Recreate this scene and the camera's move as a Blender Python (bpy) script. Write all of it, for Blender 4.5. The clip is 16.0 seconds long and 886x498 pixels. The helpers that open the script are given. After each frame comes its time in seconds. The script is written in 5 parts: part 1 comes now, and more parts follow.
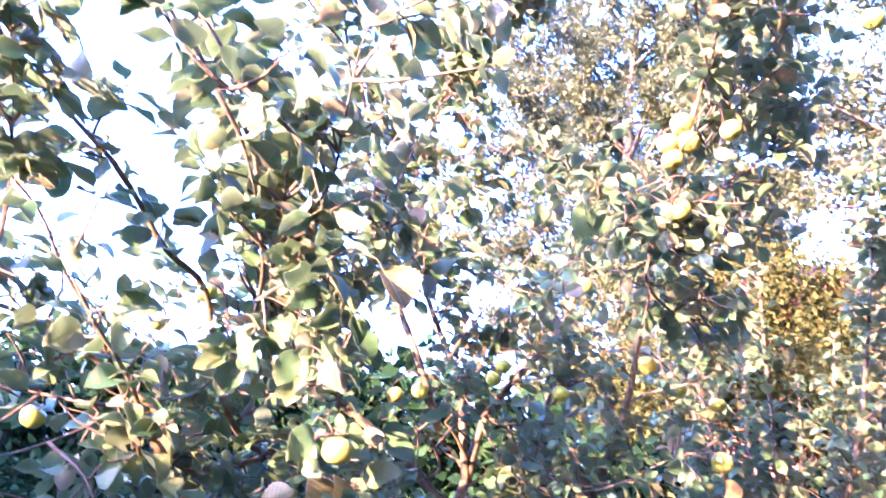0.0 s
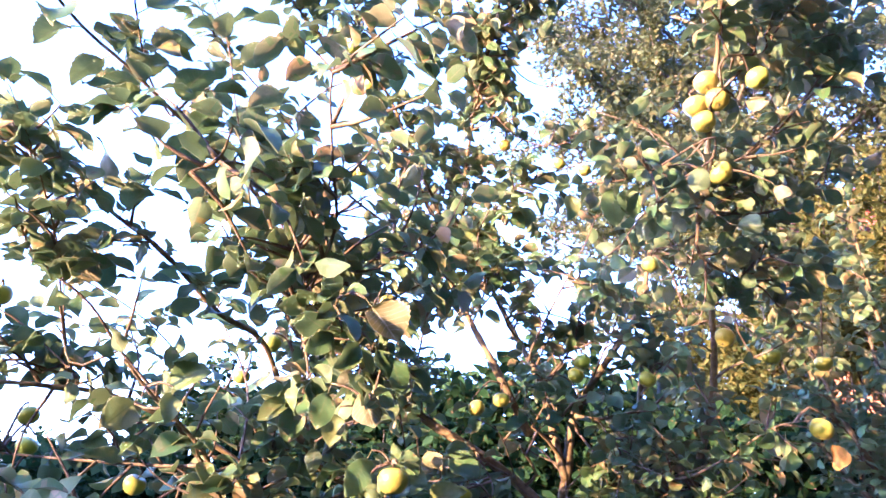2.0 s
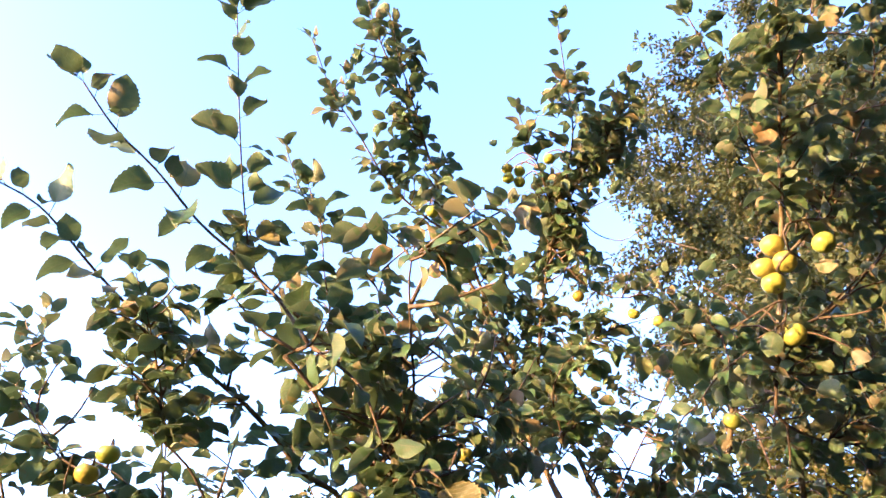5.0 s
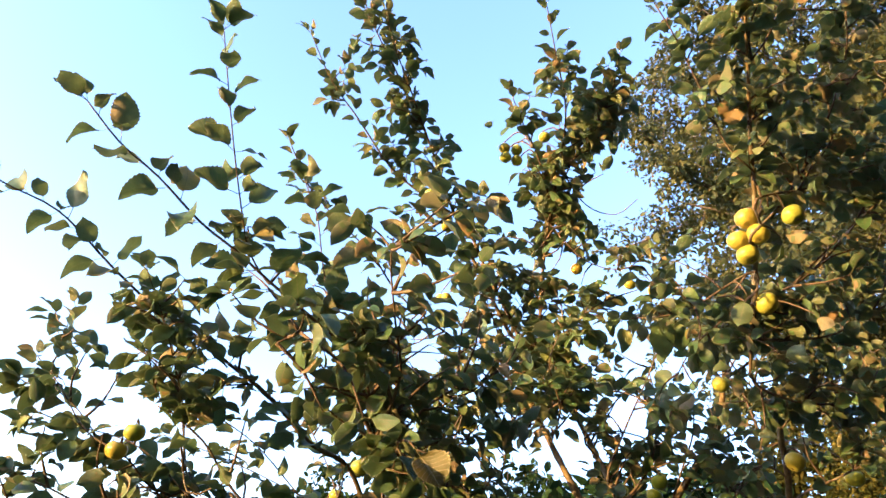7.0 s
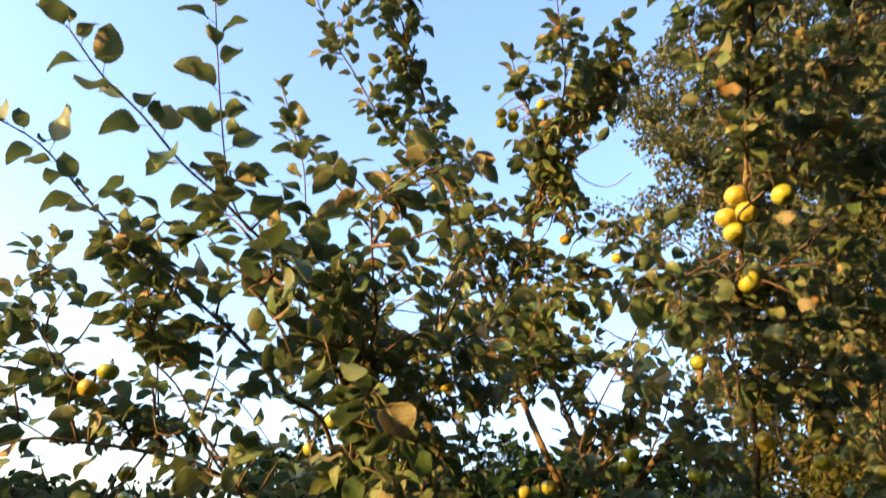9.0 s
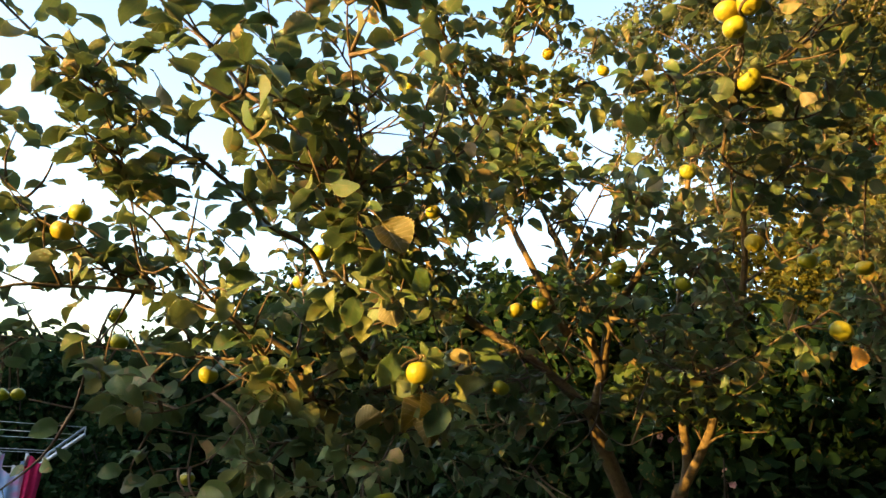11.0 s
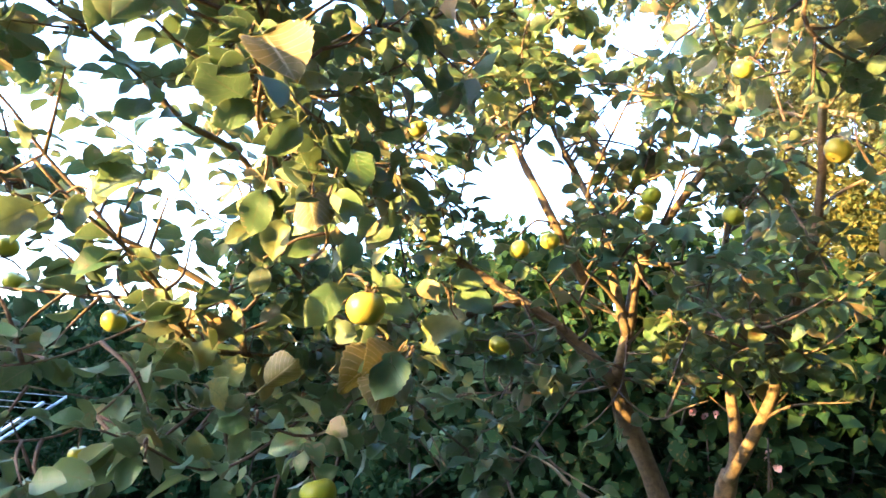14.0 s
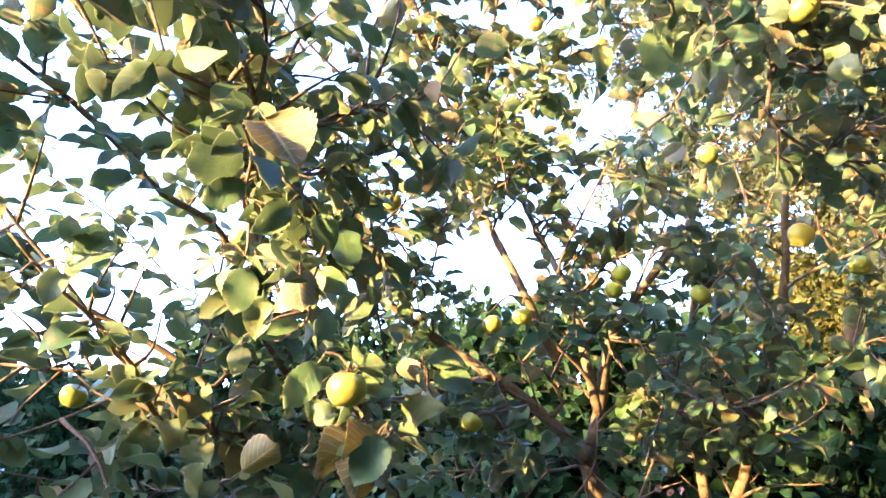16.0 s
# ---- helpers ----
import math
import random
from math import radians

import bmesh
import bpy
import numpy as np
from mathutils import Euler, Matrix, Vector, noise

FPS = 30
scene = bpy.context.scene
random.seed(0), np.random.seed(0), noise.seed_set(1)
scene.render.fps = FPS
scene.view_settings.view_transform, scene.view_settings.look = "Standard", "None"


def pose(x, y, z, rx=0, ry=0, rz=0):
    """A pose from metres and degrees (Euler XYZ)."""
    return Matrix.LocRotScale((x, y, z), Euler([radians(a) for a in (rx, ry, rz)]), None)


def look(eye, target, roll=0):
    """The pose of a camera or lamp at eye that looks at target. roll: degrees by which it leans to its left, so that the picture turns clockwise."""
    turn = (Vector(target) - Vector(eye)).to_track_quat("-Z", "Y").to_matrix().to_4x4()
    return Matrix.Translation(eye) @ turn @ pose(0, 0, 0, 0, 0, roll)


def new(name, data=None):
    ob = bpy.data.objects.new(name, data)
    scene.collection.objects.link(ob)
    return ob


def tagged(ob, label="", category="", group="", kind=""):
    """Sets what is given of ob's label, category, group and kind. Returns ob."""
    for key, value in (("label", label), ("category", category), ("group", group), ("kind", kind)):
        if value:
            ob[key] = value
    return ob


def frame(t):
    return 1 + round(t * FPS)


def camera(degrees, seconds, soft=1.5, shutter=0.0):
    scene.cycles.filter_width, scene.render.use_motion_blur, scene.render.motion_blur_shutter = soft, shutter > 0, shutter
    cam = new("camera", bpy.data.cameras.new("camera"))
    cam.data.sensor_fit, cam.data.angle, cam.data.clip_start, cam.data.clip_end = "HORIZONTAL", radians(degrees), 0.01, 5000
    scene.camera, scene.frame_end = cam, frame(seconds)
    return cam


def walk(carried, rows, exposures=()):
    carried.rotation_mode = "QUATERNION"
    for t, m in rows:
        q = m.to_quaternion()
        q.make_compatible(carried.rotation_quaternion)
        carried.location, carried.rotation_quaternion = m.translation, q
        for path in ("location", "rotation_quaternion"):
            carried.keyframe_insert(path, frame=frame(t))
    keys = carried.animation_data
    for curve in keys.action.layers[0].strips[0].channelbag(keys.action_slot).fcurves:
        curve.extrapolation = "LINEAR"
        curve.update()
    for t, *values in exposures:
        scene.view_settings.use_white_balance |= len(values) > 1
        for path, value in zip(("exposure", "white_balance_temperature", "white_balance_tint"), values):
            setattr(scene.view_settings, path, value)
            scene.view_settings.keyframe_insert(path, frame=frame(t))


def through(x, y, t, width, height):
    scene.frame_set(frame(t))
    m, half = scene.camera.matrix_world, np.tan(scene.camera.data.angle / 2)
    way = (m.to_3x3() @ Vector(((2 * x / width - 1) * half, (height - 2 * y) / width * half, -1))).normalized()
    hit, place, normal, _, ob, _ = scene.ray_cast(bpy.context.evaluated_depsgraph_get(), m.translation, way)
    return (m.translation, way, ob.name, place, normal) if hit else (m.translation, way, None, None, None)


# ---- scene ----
cam = camera(65.3, 16.0, shutter=0.3)
PATH = [
    (0, (0.316, 0.26, 1.639), (-0.011, 2.027, 2.518), 12.3),
    (0.5, (0.316, 0.241, 1.648), (-0.134, 1.934, 2.612), 12.9),
    (1, (0.318, 0.257, 1.665), (-0.078, 2.004, 2.554), 10.8),
    (1.5, (0.404, 0.268, 1.673), (-0.015, 2.041, 2.498), 6.6),
    (2, (0.517, 0.274, 1.699), (-0.128, 1.974, 2.533), 5.6),
    (2.5, (0.565, 0.271, 1.704), (-0.144, 1.918, 2.59), 7.5),
    (3, (0.575, 0.273, 1.701), (-0.068, 1.925, 2.626), 9.7),
    (3.5, (0.585, 0.253, 1.697), (-0.089, 1.881, 2.644), 9.1),
    (4, (0.604, 0.241, 1.703), (-0.086, 1.824, 2.711), 7.8),
    (4.5, (0.605, 0.213, 1.738), (-0.257, 1.66, 2.817), 9.0),
    (5, (0.578, 0.154, 1.739), (-0.248, 1.589, 2.86), 9.7),
    (5.2, (0.566, 0.133, 1.73), (-0.204, 1.64, 2.796), 7.8),
    (7.3, (0.758, 0.087, 1.724), (-0.169, 1.529, 2.755), 9.0),
    (7.5, (0.762, 0.091, 1.727), (-0.156, 1.543, 2.752), 9.6),
    (8, (0.768, 0.112, 1.73), (-0.131, 1.539, 2.805), 11.8),
    (8.5, (0.772, 0.12, 1.73), (-0.113, 1.54, 2.826), 13.1),
    (9, (0.76, 0.132, 1.712), (-0.155, 1.628, 2.674), 11.9),
    (9.5, (0.748, 0.146, 1.687), (-0.186, 1.765, 2.399), 10.3),
    (10, (0.747, 0.154, 1.686), (-0.194, 1.827, 2.246), 9.1),
    (10.2, (0.75, 0.147, 1.687), (-0.175, 1.83, 2.249), 8.0),
    (12.3, (0.544, 0.499, 1.683), (-0.278, 2.243, 2.216), 7.0),
    (12.5, (0.594, 0.558, 1.687), (-0.318, 2.256, 2.22), 7.0),
    (13, (0.631, 0.696, 1.7), (-0.291, 2.406, 2.172), 6.0),
    (13.5, (0.599, 0.723, 1.694), (-0.285, 2.439, 2.219), 6.1),
    (14, (0.559, 0.726, 1.687), (-0.363, 2.432, 2.176), 7.4),
    (14.5, (0.521, 0.712, 1.682), (-0.492, 2.373, 2.145), 7.9),
    (15, (0.511, 0.726, 1.688), (-0.333, 2.464, 2.207), 6.7),
    (15.5, (0.516, 0.72, 1.696), (-0.322, 2.436, 2.289), 7.1),
    (16, (0.523, 0.702, 1.703), (-0.29, 2.397, 2.388), 7.6),
]
EXPOSURES = [(0, 5.5, 4150, 64), (1, 5.1, 4140, 62), (2, 4.53, 4240, 51), (3, 4.3, 4310, 47), (4, 4.02, 4500, 40), (5, 3.6, 4680, 38), (7.3, 3.1, 5100, 28), (9, 2.8, 5450, 27), (10.2, 2.68, 5850, 20), (12.3, 4.3, 6200, 15), (13, 4.6, 5550, 19), (14.5, 4.88, 4760, 28), (16, 4.88, 4600, 36)]
# height of the added south wall, set by where its shadow should end
SHADE_WALL_HIGH = 2.75
walk(cam, [(t, look(eye, target, roll)) for t, eye, target, roll in PATH], EXPOSURES)

# ---- world and sun ----
SUN_AZ, SUN_EL = radians(232), radians(5)      # where the sun stands: from +x towards +y, and up
world = bpy.data.worlds.new("evening_sky")
scene.world = world
world.use_nodes = True
wn = world.node_tree
sky = wn.nodes.new("ShaderNodeTexSky")
sky.sky_type, sky.sun_disc = "NISHITA", False
sky.sun_elevation, sky.sun_rotation = SUN_EL, math.pi / 2 - SUN_AZ
sky.air_density, sky.dust_density, sky.ozone_density = 1.0, 1.5, 1.2
wn.nodes["Background"].inputs["Strength"].default_value = 0.15
wn.links.new(sky.outputs[0], wn.nodes["Background"].inputs["Color"])
sun = new("sun", bpy.data.lights.new("sun", "SUN"))
sun.data.energy, sun.data.angle, sun.data.color = 2.15, radians(0.6), (1.0, 0.56, 0.09)
sun.matrix_world = look((math.cos(SUN_AZ) * math.cos(SUN_EL), math.sin(SUN_AZ) * math.cos(SUN_EL), math.sin(SUN_EL)), (0, 0, 0))


# ---- materials ----
def mat(name):
    m = bpy.data.materials.new(name)
    m.use_nodes = True
    return m, m.node_tree.nodes, m.node_tree.links, m.node_tree.nodes["Principled BSDF"]


def node(nodes, kind, **values):
    n = nodes.new("ShaderNode" + kind)
    for key, value in values.items():
        n.inputs[key.replace("_", " ")].default_value = value
    return n


def maths(nodes, links, op, a, b=None, c=None):
    n = nodes.new("ShaderNodeMath")
    n.operation = op
    for k, v in enumerate((a, b, c)):
        if v is None:
            continue
        if isinstance(v, (int, float)):
            n.inputs[k].default_value = v
        else:
            links.new(v, n.inputs[k])
    return n.outputs[0]


def ramp(nodes, links, fac, stops):
    n = nodes.new("ShaderNodeValToRGB")
    while len(n.color_ramp.elements) < len(stops):
        n.color_ramp.elements.new(0.5)
    for e, (p, c) in zip(n.color_ramp.elements, stops):
        e.position, e.color = p, (*c, 1)
    links.new(fac, n.inputs["Fac"])
    return n.outputs["Color"]


def mix(nodes, links, fac, a, b, blend="MIX"):
    n = nodes.new("ShaderNodeMix")
    n.data_type, n.blend_type = "RGBA", blend
    for k, v in ((0, fac), (6, a), (7, b)):
        if isinstance(v, (int, float)):
            n.inputs[k].default_value = v
        elif isinstance(v, tuple):
            n.inputs[k].default_value = (*v, 1)
        else:
            links.new(v, n.inputs[k])
    return n.outputs[2]


def bump(nodes, links, height, shader, strength=0.3, distance=0.002):
    n = node(nodes, "Bump", Strength=strength, Distance=distance)
    links.new(height, n.inputs["Height"])
    links.new(n.outputs[0], shader.inputs["Normal"])


def chance(nodes, links):
    """A number for each leaf, whether it is an object or an island."""
    a, b = nodes.new("ShaderNodeObjectInfo"), nodes.new("ShaderNodeNewGeometry")
    total = maths(nodes, links, "ADD", a.outputs["Random"], b.outputs["Random Per Island"])
    return maths(nodes, links, "FRACT", total)


def leaf_material(name, stops, rough, through, veins=0.5, stain=(0.17, 0.09, 0.03), stained=0.62, vein_colour=(0.2, 0.22, 0.09), gloss=0.45, passes=(0.2, 0.23, 0.06)):
    """A leaf's face: what it reflects, and passes, the colour of the light that comes through its blade."""
    m, nodes, links, p = mat(name)
    colour = ramp(nodes, links, chance(nodes, links), stops)
    uv = nodes.new("ShaderNodeUVMap")
    xyz = nodes.new("ShaderNodeSeparateXYZ")
    links.new(uv.outputs[0], xyz.inputs[0])
    side = maths(nodes, links, "ABSOLUTE", maths(nodes, links, "SUBTRACT", xyz.outputs[0], 0.5))
    rib = maths(nodes, links, "LESS_THAN", side, 0.022)
    wave = maths(nodes, links, "SINE", maths(nodes, links, "MULTIPLY", maths(nodes, links, "SUBTRACT", xyz.outputs[1], maths(nodes, links, "MULTIPLY", side, 0.55)), 52))
    vein = maths(nodes, links, "MAXIMUM", rib, maths(nodes, links, "MULTIPLY", maths(nodes, links, "SUBTRACT", wave, 0.86), 5.0))
    vein = maths(nodes, links, "MULTIPLY", maths(nodes, links, "MAXIMUM", vein, 0), veins)
    colour = mix(nodes, links, vein, colour, vein_colour)
    if veins:                        # the blade's thin, paler rim
        rim = maths(nodes, links, "MULTIPLY", maths(nodes, links, "GREATER_THAN", side, 0.468), 0.4)
        colour = mix(nodes, links, rim, colour, vein_colour)
    where = nodes.new("ShaderNodeTexCoord")
    spots, blotch = node(nodes, "TexNoise", Scale=38.0, Detail=3.0), node(nodes, "TexNoise", Scale=6.5, Detail=2.0)
    for n in (spots, blotch):
        links.new(where.outputs["Object"], n.inputs["Vector"])
    colour = mix(nodes, links, 1.0, colour, ramp(nodes, links, blotch.outputs[0], [(0.3, (0.72, 0.78, 0.8)), (0.7, (1.25, 1.2, 1.15))]), "MULTIPLY")
    colour = mix(nodes, links, ramp(nodes, links, spots.outputs[0], [(stained, (0, 0, 0)), (stained + 0.12, (1, 1, 1))]), colour, stain)
    links.new(colour, p.inputs["Base Color"])
    p.inputs["Roughness"].default_value = rough
    p.inputs["Specular IOR Level"].default_value = gloss
    height = maths(nodes, links, "SUBTRACT", maths(nodes, links, "MULTIPLY", spots.outputs[0], 0.3), vein)
    height = maths(nodes, links, "ADD", height, maths(nodes, links, "MULTIPLY", blotch.outputs[0], 0.8))
    bump(nodes, links, height, p, 0.55, 0.002)
    glow = nodes.new("ShaderNodeBsdfTranslucent")
    lit = mix(nodes, links, 0.25, passes, colour)
    links.new(mix(nodes, links, maths(nodes, links, "MULTIPLY", vein, 0.5), lit, (0.1, 0.1, 0.03)), glow.inputs[0])
    both = node(nodes, "MixShader", Fac=through)
    links.new(p.outputs[0], both.inputs[1])
    links.new(glow.outputs[0], both.inputs[2])
    links.new(both.outputs[0], nodes["Material Output"].inputs["Surface"])
    return m


BLADE = (0.52, 0.63, 0.38)          # each of a blade's two faces passes this much
LEAF_TOP = leaf_material("apple_leaf_upper", [(0, (0.04, 0.104, 0.03)), (0.45, (0.064, 0.136, 0.036)), (0.8, (0.096, 0.16, 0.04)), (0.95, (0.15, 0.165, 0.035)), (1, (0.3, 0.21, 0.045))], 0.47, 0.38, 0.62, gloss=0.45, passes=BLADE)
# brown end: some ochre leaves, and warm sunlight put into the undersides' colour
LEAF_UNDER = leaf_material("apple_leaf_underside", [(0, (0.088, 0.158, 0.072)), (0.45, (0.12, 0.172, 0.082)), (0.72, (0.175, 0.178, 0.1)), (0.9, (0.26, 0.2, 0.115)), (1, (0.31, 0.19, 0.075))], 0.6, 0.38, 0.65, (0.24, 0.14, 0.07), 0.66, (0.36, 0.33, 0.24), passes=BLADE)
LEAF_GOLD = leaf_material("golden_leaf", [(0, (0.5, 0.29, 0.03)), (1, (0.6, 0.33, 0.04))], 0.55, 0.4, 0.4, (0.2, 0.09, 0.02), 0.64, (0.55, 0.36, 0.1), passes=(0.8, 0.5, 0.08))
LEAF_OLIVE = leaf_material("olive_leaf", [(0, (0.11, 0.112, 0.04)), (1, (0.14, 0.125, 0.045))], 0.6, 0.38, 1.0, (0.16, 0.1, 0.04), 0.56, (0.55, 0.48, 0.26), passes=(0.62, 0.56, 0.18))
# darker than hedge leaves are: deep shade is put into this colour
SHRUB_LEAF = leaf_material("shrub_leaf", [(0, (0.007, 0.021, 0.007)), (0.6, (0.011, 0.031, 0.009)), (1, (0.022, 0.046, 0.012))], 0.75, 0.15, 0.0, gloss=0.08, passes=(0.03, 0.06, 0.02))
FAR_LEAF = leaf_material("tall_tree_leaf", [(0, (0.036, 0.054, 0.019)), (0.5, (0.058, 0.077, 0.025)), (0.85, (0.084, 0.094, 0.031)), (1, (0.13, 0.112, 0.04))], 0.6, 0.3, 0.0, gloss=0.3, passes=(0.14, 0.15, 0.05))
# the low sun's yellow is put into this leaf colour
SUNLIT_SHRUB = leaf_material("sunlit_shrub_leaf", [(0, (0.035, 0.048, 0.008)), (0.5, (0.056, 0.062, 0.009)), (1, (0.095, 0.085, 0.011))], 0.7, 0.25, 0.0, gloss=0.1, passes=(0.1, 0.1, 0.02))
NEEDLE = leaf_material("conifer_needle", [(0, (0.02, 0.045, 0.02)), (1, (0.045, 0.08, 0.03))], 0.6, 0.15, 0.0, passes=(0.08, 0.12, 0.04))
GRASS = leaf_material("grass_blade", [(0, (0.04, 0.08, 0.015)), (1, (0.10, 0.14, 0.03))], 0.6, 0.3, 0.0)


def bark_material(name, dark, light, scale):
    m, nodes, links, p = mat(name)
    where = nodes.new("ShaderNodeTexCoord")
    a = node(nodes, "TexNoise", Scale=scale, Detail=6.0, Roughness=0.65)
    b = node(nodes, "TexNoise", Scale=scale * 0.13, Detail=2.0)
    for n in (a, b):
        links.new(where.outputs["Object"], n.inputs["Vector"])
    colour = ramp(nodes, links, a.outputs[0], [(0.3, dark), (0.7, light)])
    lichen = ramp(nodes, links, b.outputs[0], [(0.56, (0, 0, 0)), (0.68, (0.7, 0.7, 0.7))])
    links.new(mix(nodes, links, lichen, colour, (0.21, 0.18, 0.11)), p.inputs["Base Color"])
    p.inputs["Roughness"].default_value = 0.85
    bump(nodes, links, a.outputs[0], p, 0.7, 0.004)
    return m


BARK = bark_material("apple_bark", (0.06, 0.042, 0.02), (0.2, 0.138, 0.06), 60)
TWIG = bark_material("young_shoot_bark", (0.058, 0.04, 0.026), (0.15, 0.1, 0.062), 150)
PETIOLE = bark_material("leaf_stalk", (0.12, 0.13, 0.04), (0.22, 0.2, 0.07), 150)
DARK_BARK = bark_material("tall_tree_bark", (0.05, 0.04, 0.03), (0.16, 0.13, 0.10), 14)


def apple_material():
    m, nodes, links, p = mat("apple_skin")
    where, info = nodes.new("ShaderNodeTexCoord"), nodes.new("ShaderNodeObjectInfo")
    base = ramp(nodes, links, info.outputs["Random"], [(0, (0.25, 0.3, 0.007)), (0.6, (0.315, 0.305, 0.006)), (1, (0.37, 0.28, 0.006))])
    soft = node(nodes, "TexNoise", Scale=22.0, Detail=2.0)
    fine = node(nodes, "TexVoronoi", Scale=330.0)
    for n in (soft, fine):
        links.new(where.outputs["Object"], n.inputs["Vector"])
    base = mix(nodes, links, ramp(nodes, links, soft.outputs[0], [(0.42, (0, 0, 0)), (0.75, (0.6, 0.6, 0.6))]), base, (0.26, 0.28, 0.014))
    base = mix(nodes, links, ramp(nodes, links, fine.outputs[0], [(0.08, (0.5, 0.5, 0.5)), (0.16, (0, 0, 0))]), base, (0.45, 0.41, 0.05))
    scab = node(nodes, "TexNoise", Scale=70.0, Detail=3.0)
    links.new(where.outputs["Object"], scab.inputs["Vector"])
    base = mix(nodes, links, ramp(nodes, links, scab.outputs[0], [(0.68, (0, 0, 0)), (0.73, (0.8, 0.8, 0.8))]), base, (0.09, 0.055, 0.02))
    links.new(base, p.inputs["Base Color"])
    p.inputs["Roughness"].default_value = 0.36
    p.inputs["Specular IOR Level"].default_value = 0.42
    p.inputs["Subsurface Weight"].default_value = 0.08
    p.inputs["Subsurface Radius"].default_value = (0.01, 0.008, 0.003)
    bump(nodes, links, soft.outputs[0], p, 0.15, 0.003)
    return m


APPLE = apple_material()


def plain(name, a, b, scale=20.0, rough=0.7, metal=0.0, strength=0.2):
    """A surface whose colour wanders between a and b."""
    m, nodes, links, p = mat(name)
    where = nodes.new("ShaderNodeTexCoord")
    n = node(nodes, "TexNoise", Scale=scale, Detail=5.0, Roughness=0.6)
    links.new(where.outputs["Object"], n.inputs["Vector"])
    links.new(ramp(nodes, links, n.outputs[0], [(0.3, a), (0.7, b)]), p.inputs["Base Color"])
    p.inputs["Roughness"].default_value, p.inputs["Metallic"].default_value = rough, metal
    bump(nodes, links, n.outputs[0], p, strength, 0.003)
    return m


STEM_BARK = plain("shrub_stem_bark", (0.014, 0.012, 0.009), (0.04, 0.032, 0.024), 40.0, 0.9)
CALYX = plain("dry_calyx", (0.05, 0.035, 0.02), (0.12, 0.08, 0.04), 300)
SOIL = plain("lawn_soil", (0.03, 0.05, 0.013), (0.075, 0.1, 0.028), 11.0, 0.95, 0.0, 0.6)
TILE = plain("red_roof_tile", (0.2, 0.06, 0.042), (0.31, 0.1, 0.068), 6.0, 0.8)
PLASTER = plain("house_plaster", (0.45, 0.40, 0.33), (0.58, 0.52, 0.44), 4.0, 0.9)
ALU = plain("dryer_aluminium", (0.55, 0.55, 0.54), (0.7, 0.7, 0.69), 40.0, 0.4, 0.8, 0.05)
CORD = plain("dryer_cord", (0.5, 0.52, 0.5), (0.7, 0.72, 0.7), 90.0, 0.6)
CRIMSON = plain("crimson_cloth", (0.58, 0.012, 0.09), (0.70, 0.025, 0.13), 60.0, 0.9)
CORAL = plain("coral_cloth", (0.80, 0.09, 0.09), (0.90, 0.16, 0.14), 50.0, 0.9)
WHITE = plain("white_cloth", (0.68, 0.62, 0.66), (0.82, 0.76, 0.8), 50.0, 0.9)
PINK = plain("pink_cloth", (0.72, 0.26, 0.42), (0.85, 0.5, 0.6), 25.0, 0.9)
PURPLE = plain("purple_cloth", (0.16, 0.07, 0.22), (0.24, 0.12, 0.30), 40.0, 0.9)
PETAL = plain("pink_petal", (0.7, 0.26, 0.24), (0.85, 0.66, 0.58), 60.0, 0.6)
BRICK = plain("terracotta_brick", (0.24, 0.085, 0.04), (0.36, 0.14, 0.065), 14.0, 0.9)
# kept dark so that the added walls bounce little light
DARK_BLOCKER = plain("dark_light_blocker", (0.035, 0.025, 0.018), (0.07, 0.05, 0.035), 9.0, 0.9)
GLASS = plain("window_pane", (0.03, 0.035, 0.04), (0.05, 0.055, 0.06), 2.0, 0.08, 0.0, 0.0)


def print_cloth():
    m, nodes, links, p = mat("blue_printed_cloth")
    where = nodes.new("ShaderNodeTexCoord")
    n = node(nodes, "TexVoronoi", Scale=16.0)
    links.new(where.outputs["Object"], n.inputs["Vector"])
    links.new(ramp(nodes, links, n.outputs["Distance"], [(0.15, (0.78, 0.36, 0.62)), (0.35, (0.62, 0.55, 0.78)), (0.6, (0.42, 0.58, 0.8)), (0.8, (0.34, 0.5, 0.78))]), p.inputs["Base Color"])
    p.inputs["Roughness"].default_value = 0.9
    return m


PRINT = print_cloth()


# ---- mesh helpers ----
def part(name, bm, material, parent=None, label=""):
    """Links a bmesh as one mesh object under a thing or a part."""
    me = bpy.data.meshes.new(name)
    bm.to_mesh(me)
    bm.free()
    for f in me.polygons:
        f.use_smooth = True
    for m in material if isinstance(material, (list, tuple)) else (material,):
        me.materials.append(m)
    ob = new(name, me)
    ob.parent = parent
    return tagged(ob, label)


def thing(name, place, label, category, group="", kind=""):
    ob = new(name)
    ob.location = place
    ob.empty_display_size = 0.1
    bpy.context.view_layer.update()
    return tagged(ob, label, category, group, kind)


def under(ob, parent):
    """Puts ob, whose mesh is in world metres, under a parent that stands elsewhere."""
    ob.parent = parent
    top = parent
    off = Vector(parent.location)
    while top.parent:
        top = top.parent
        off += Vector(top.location)
    ob.location = -off
    return ob


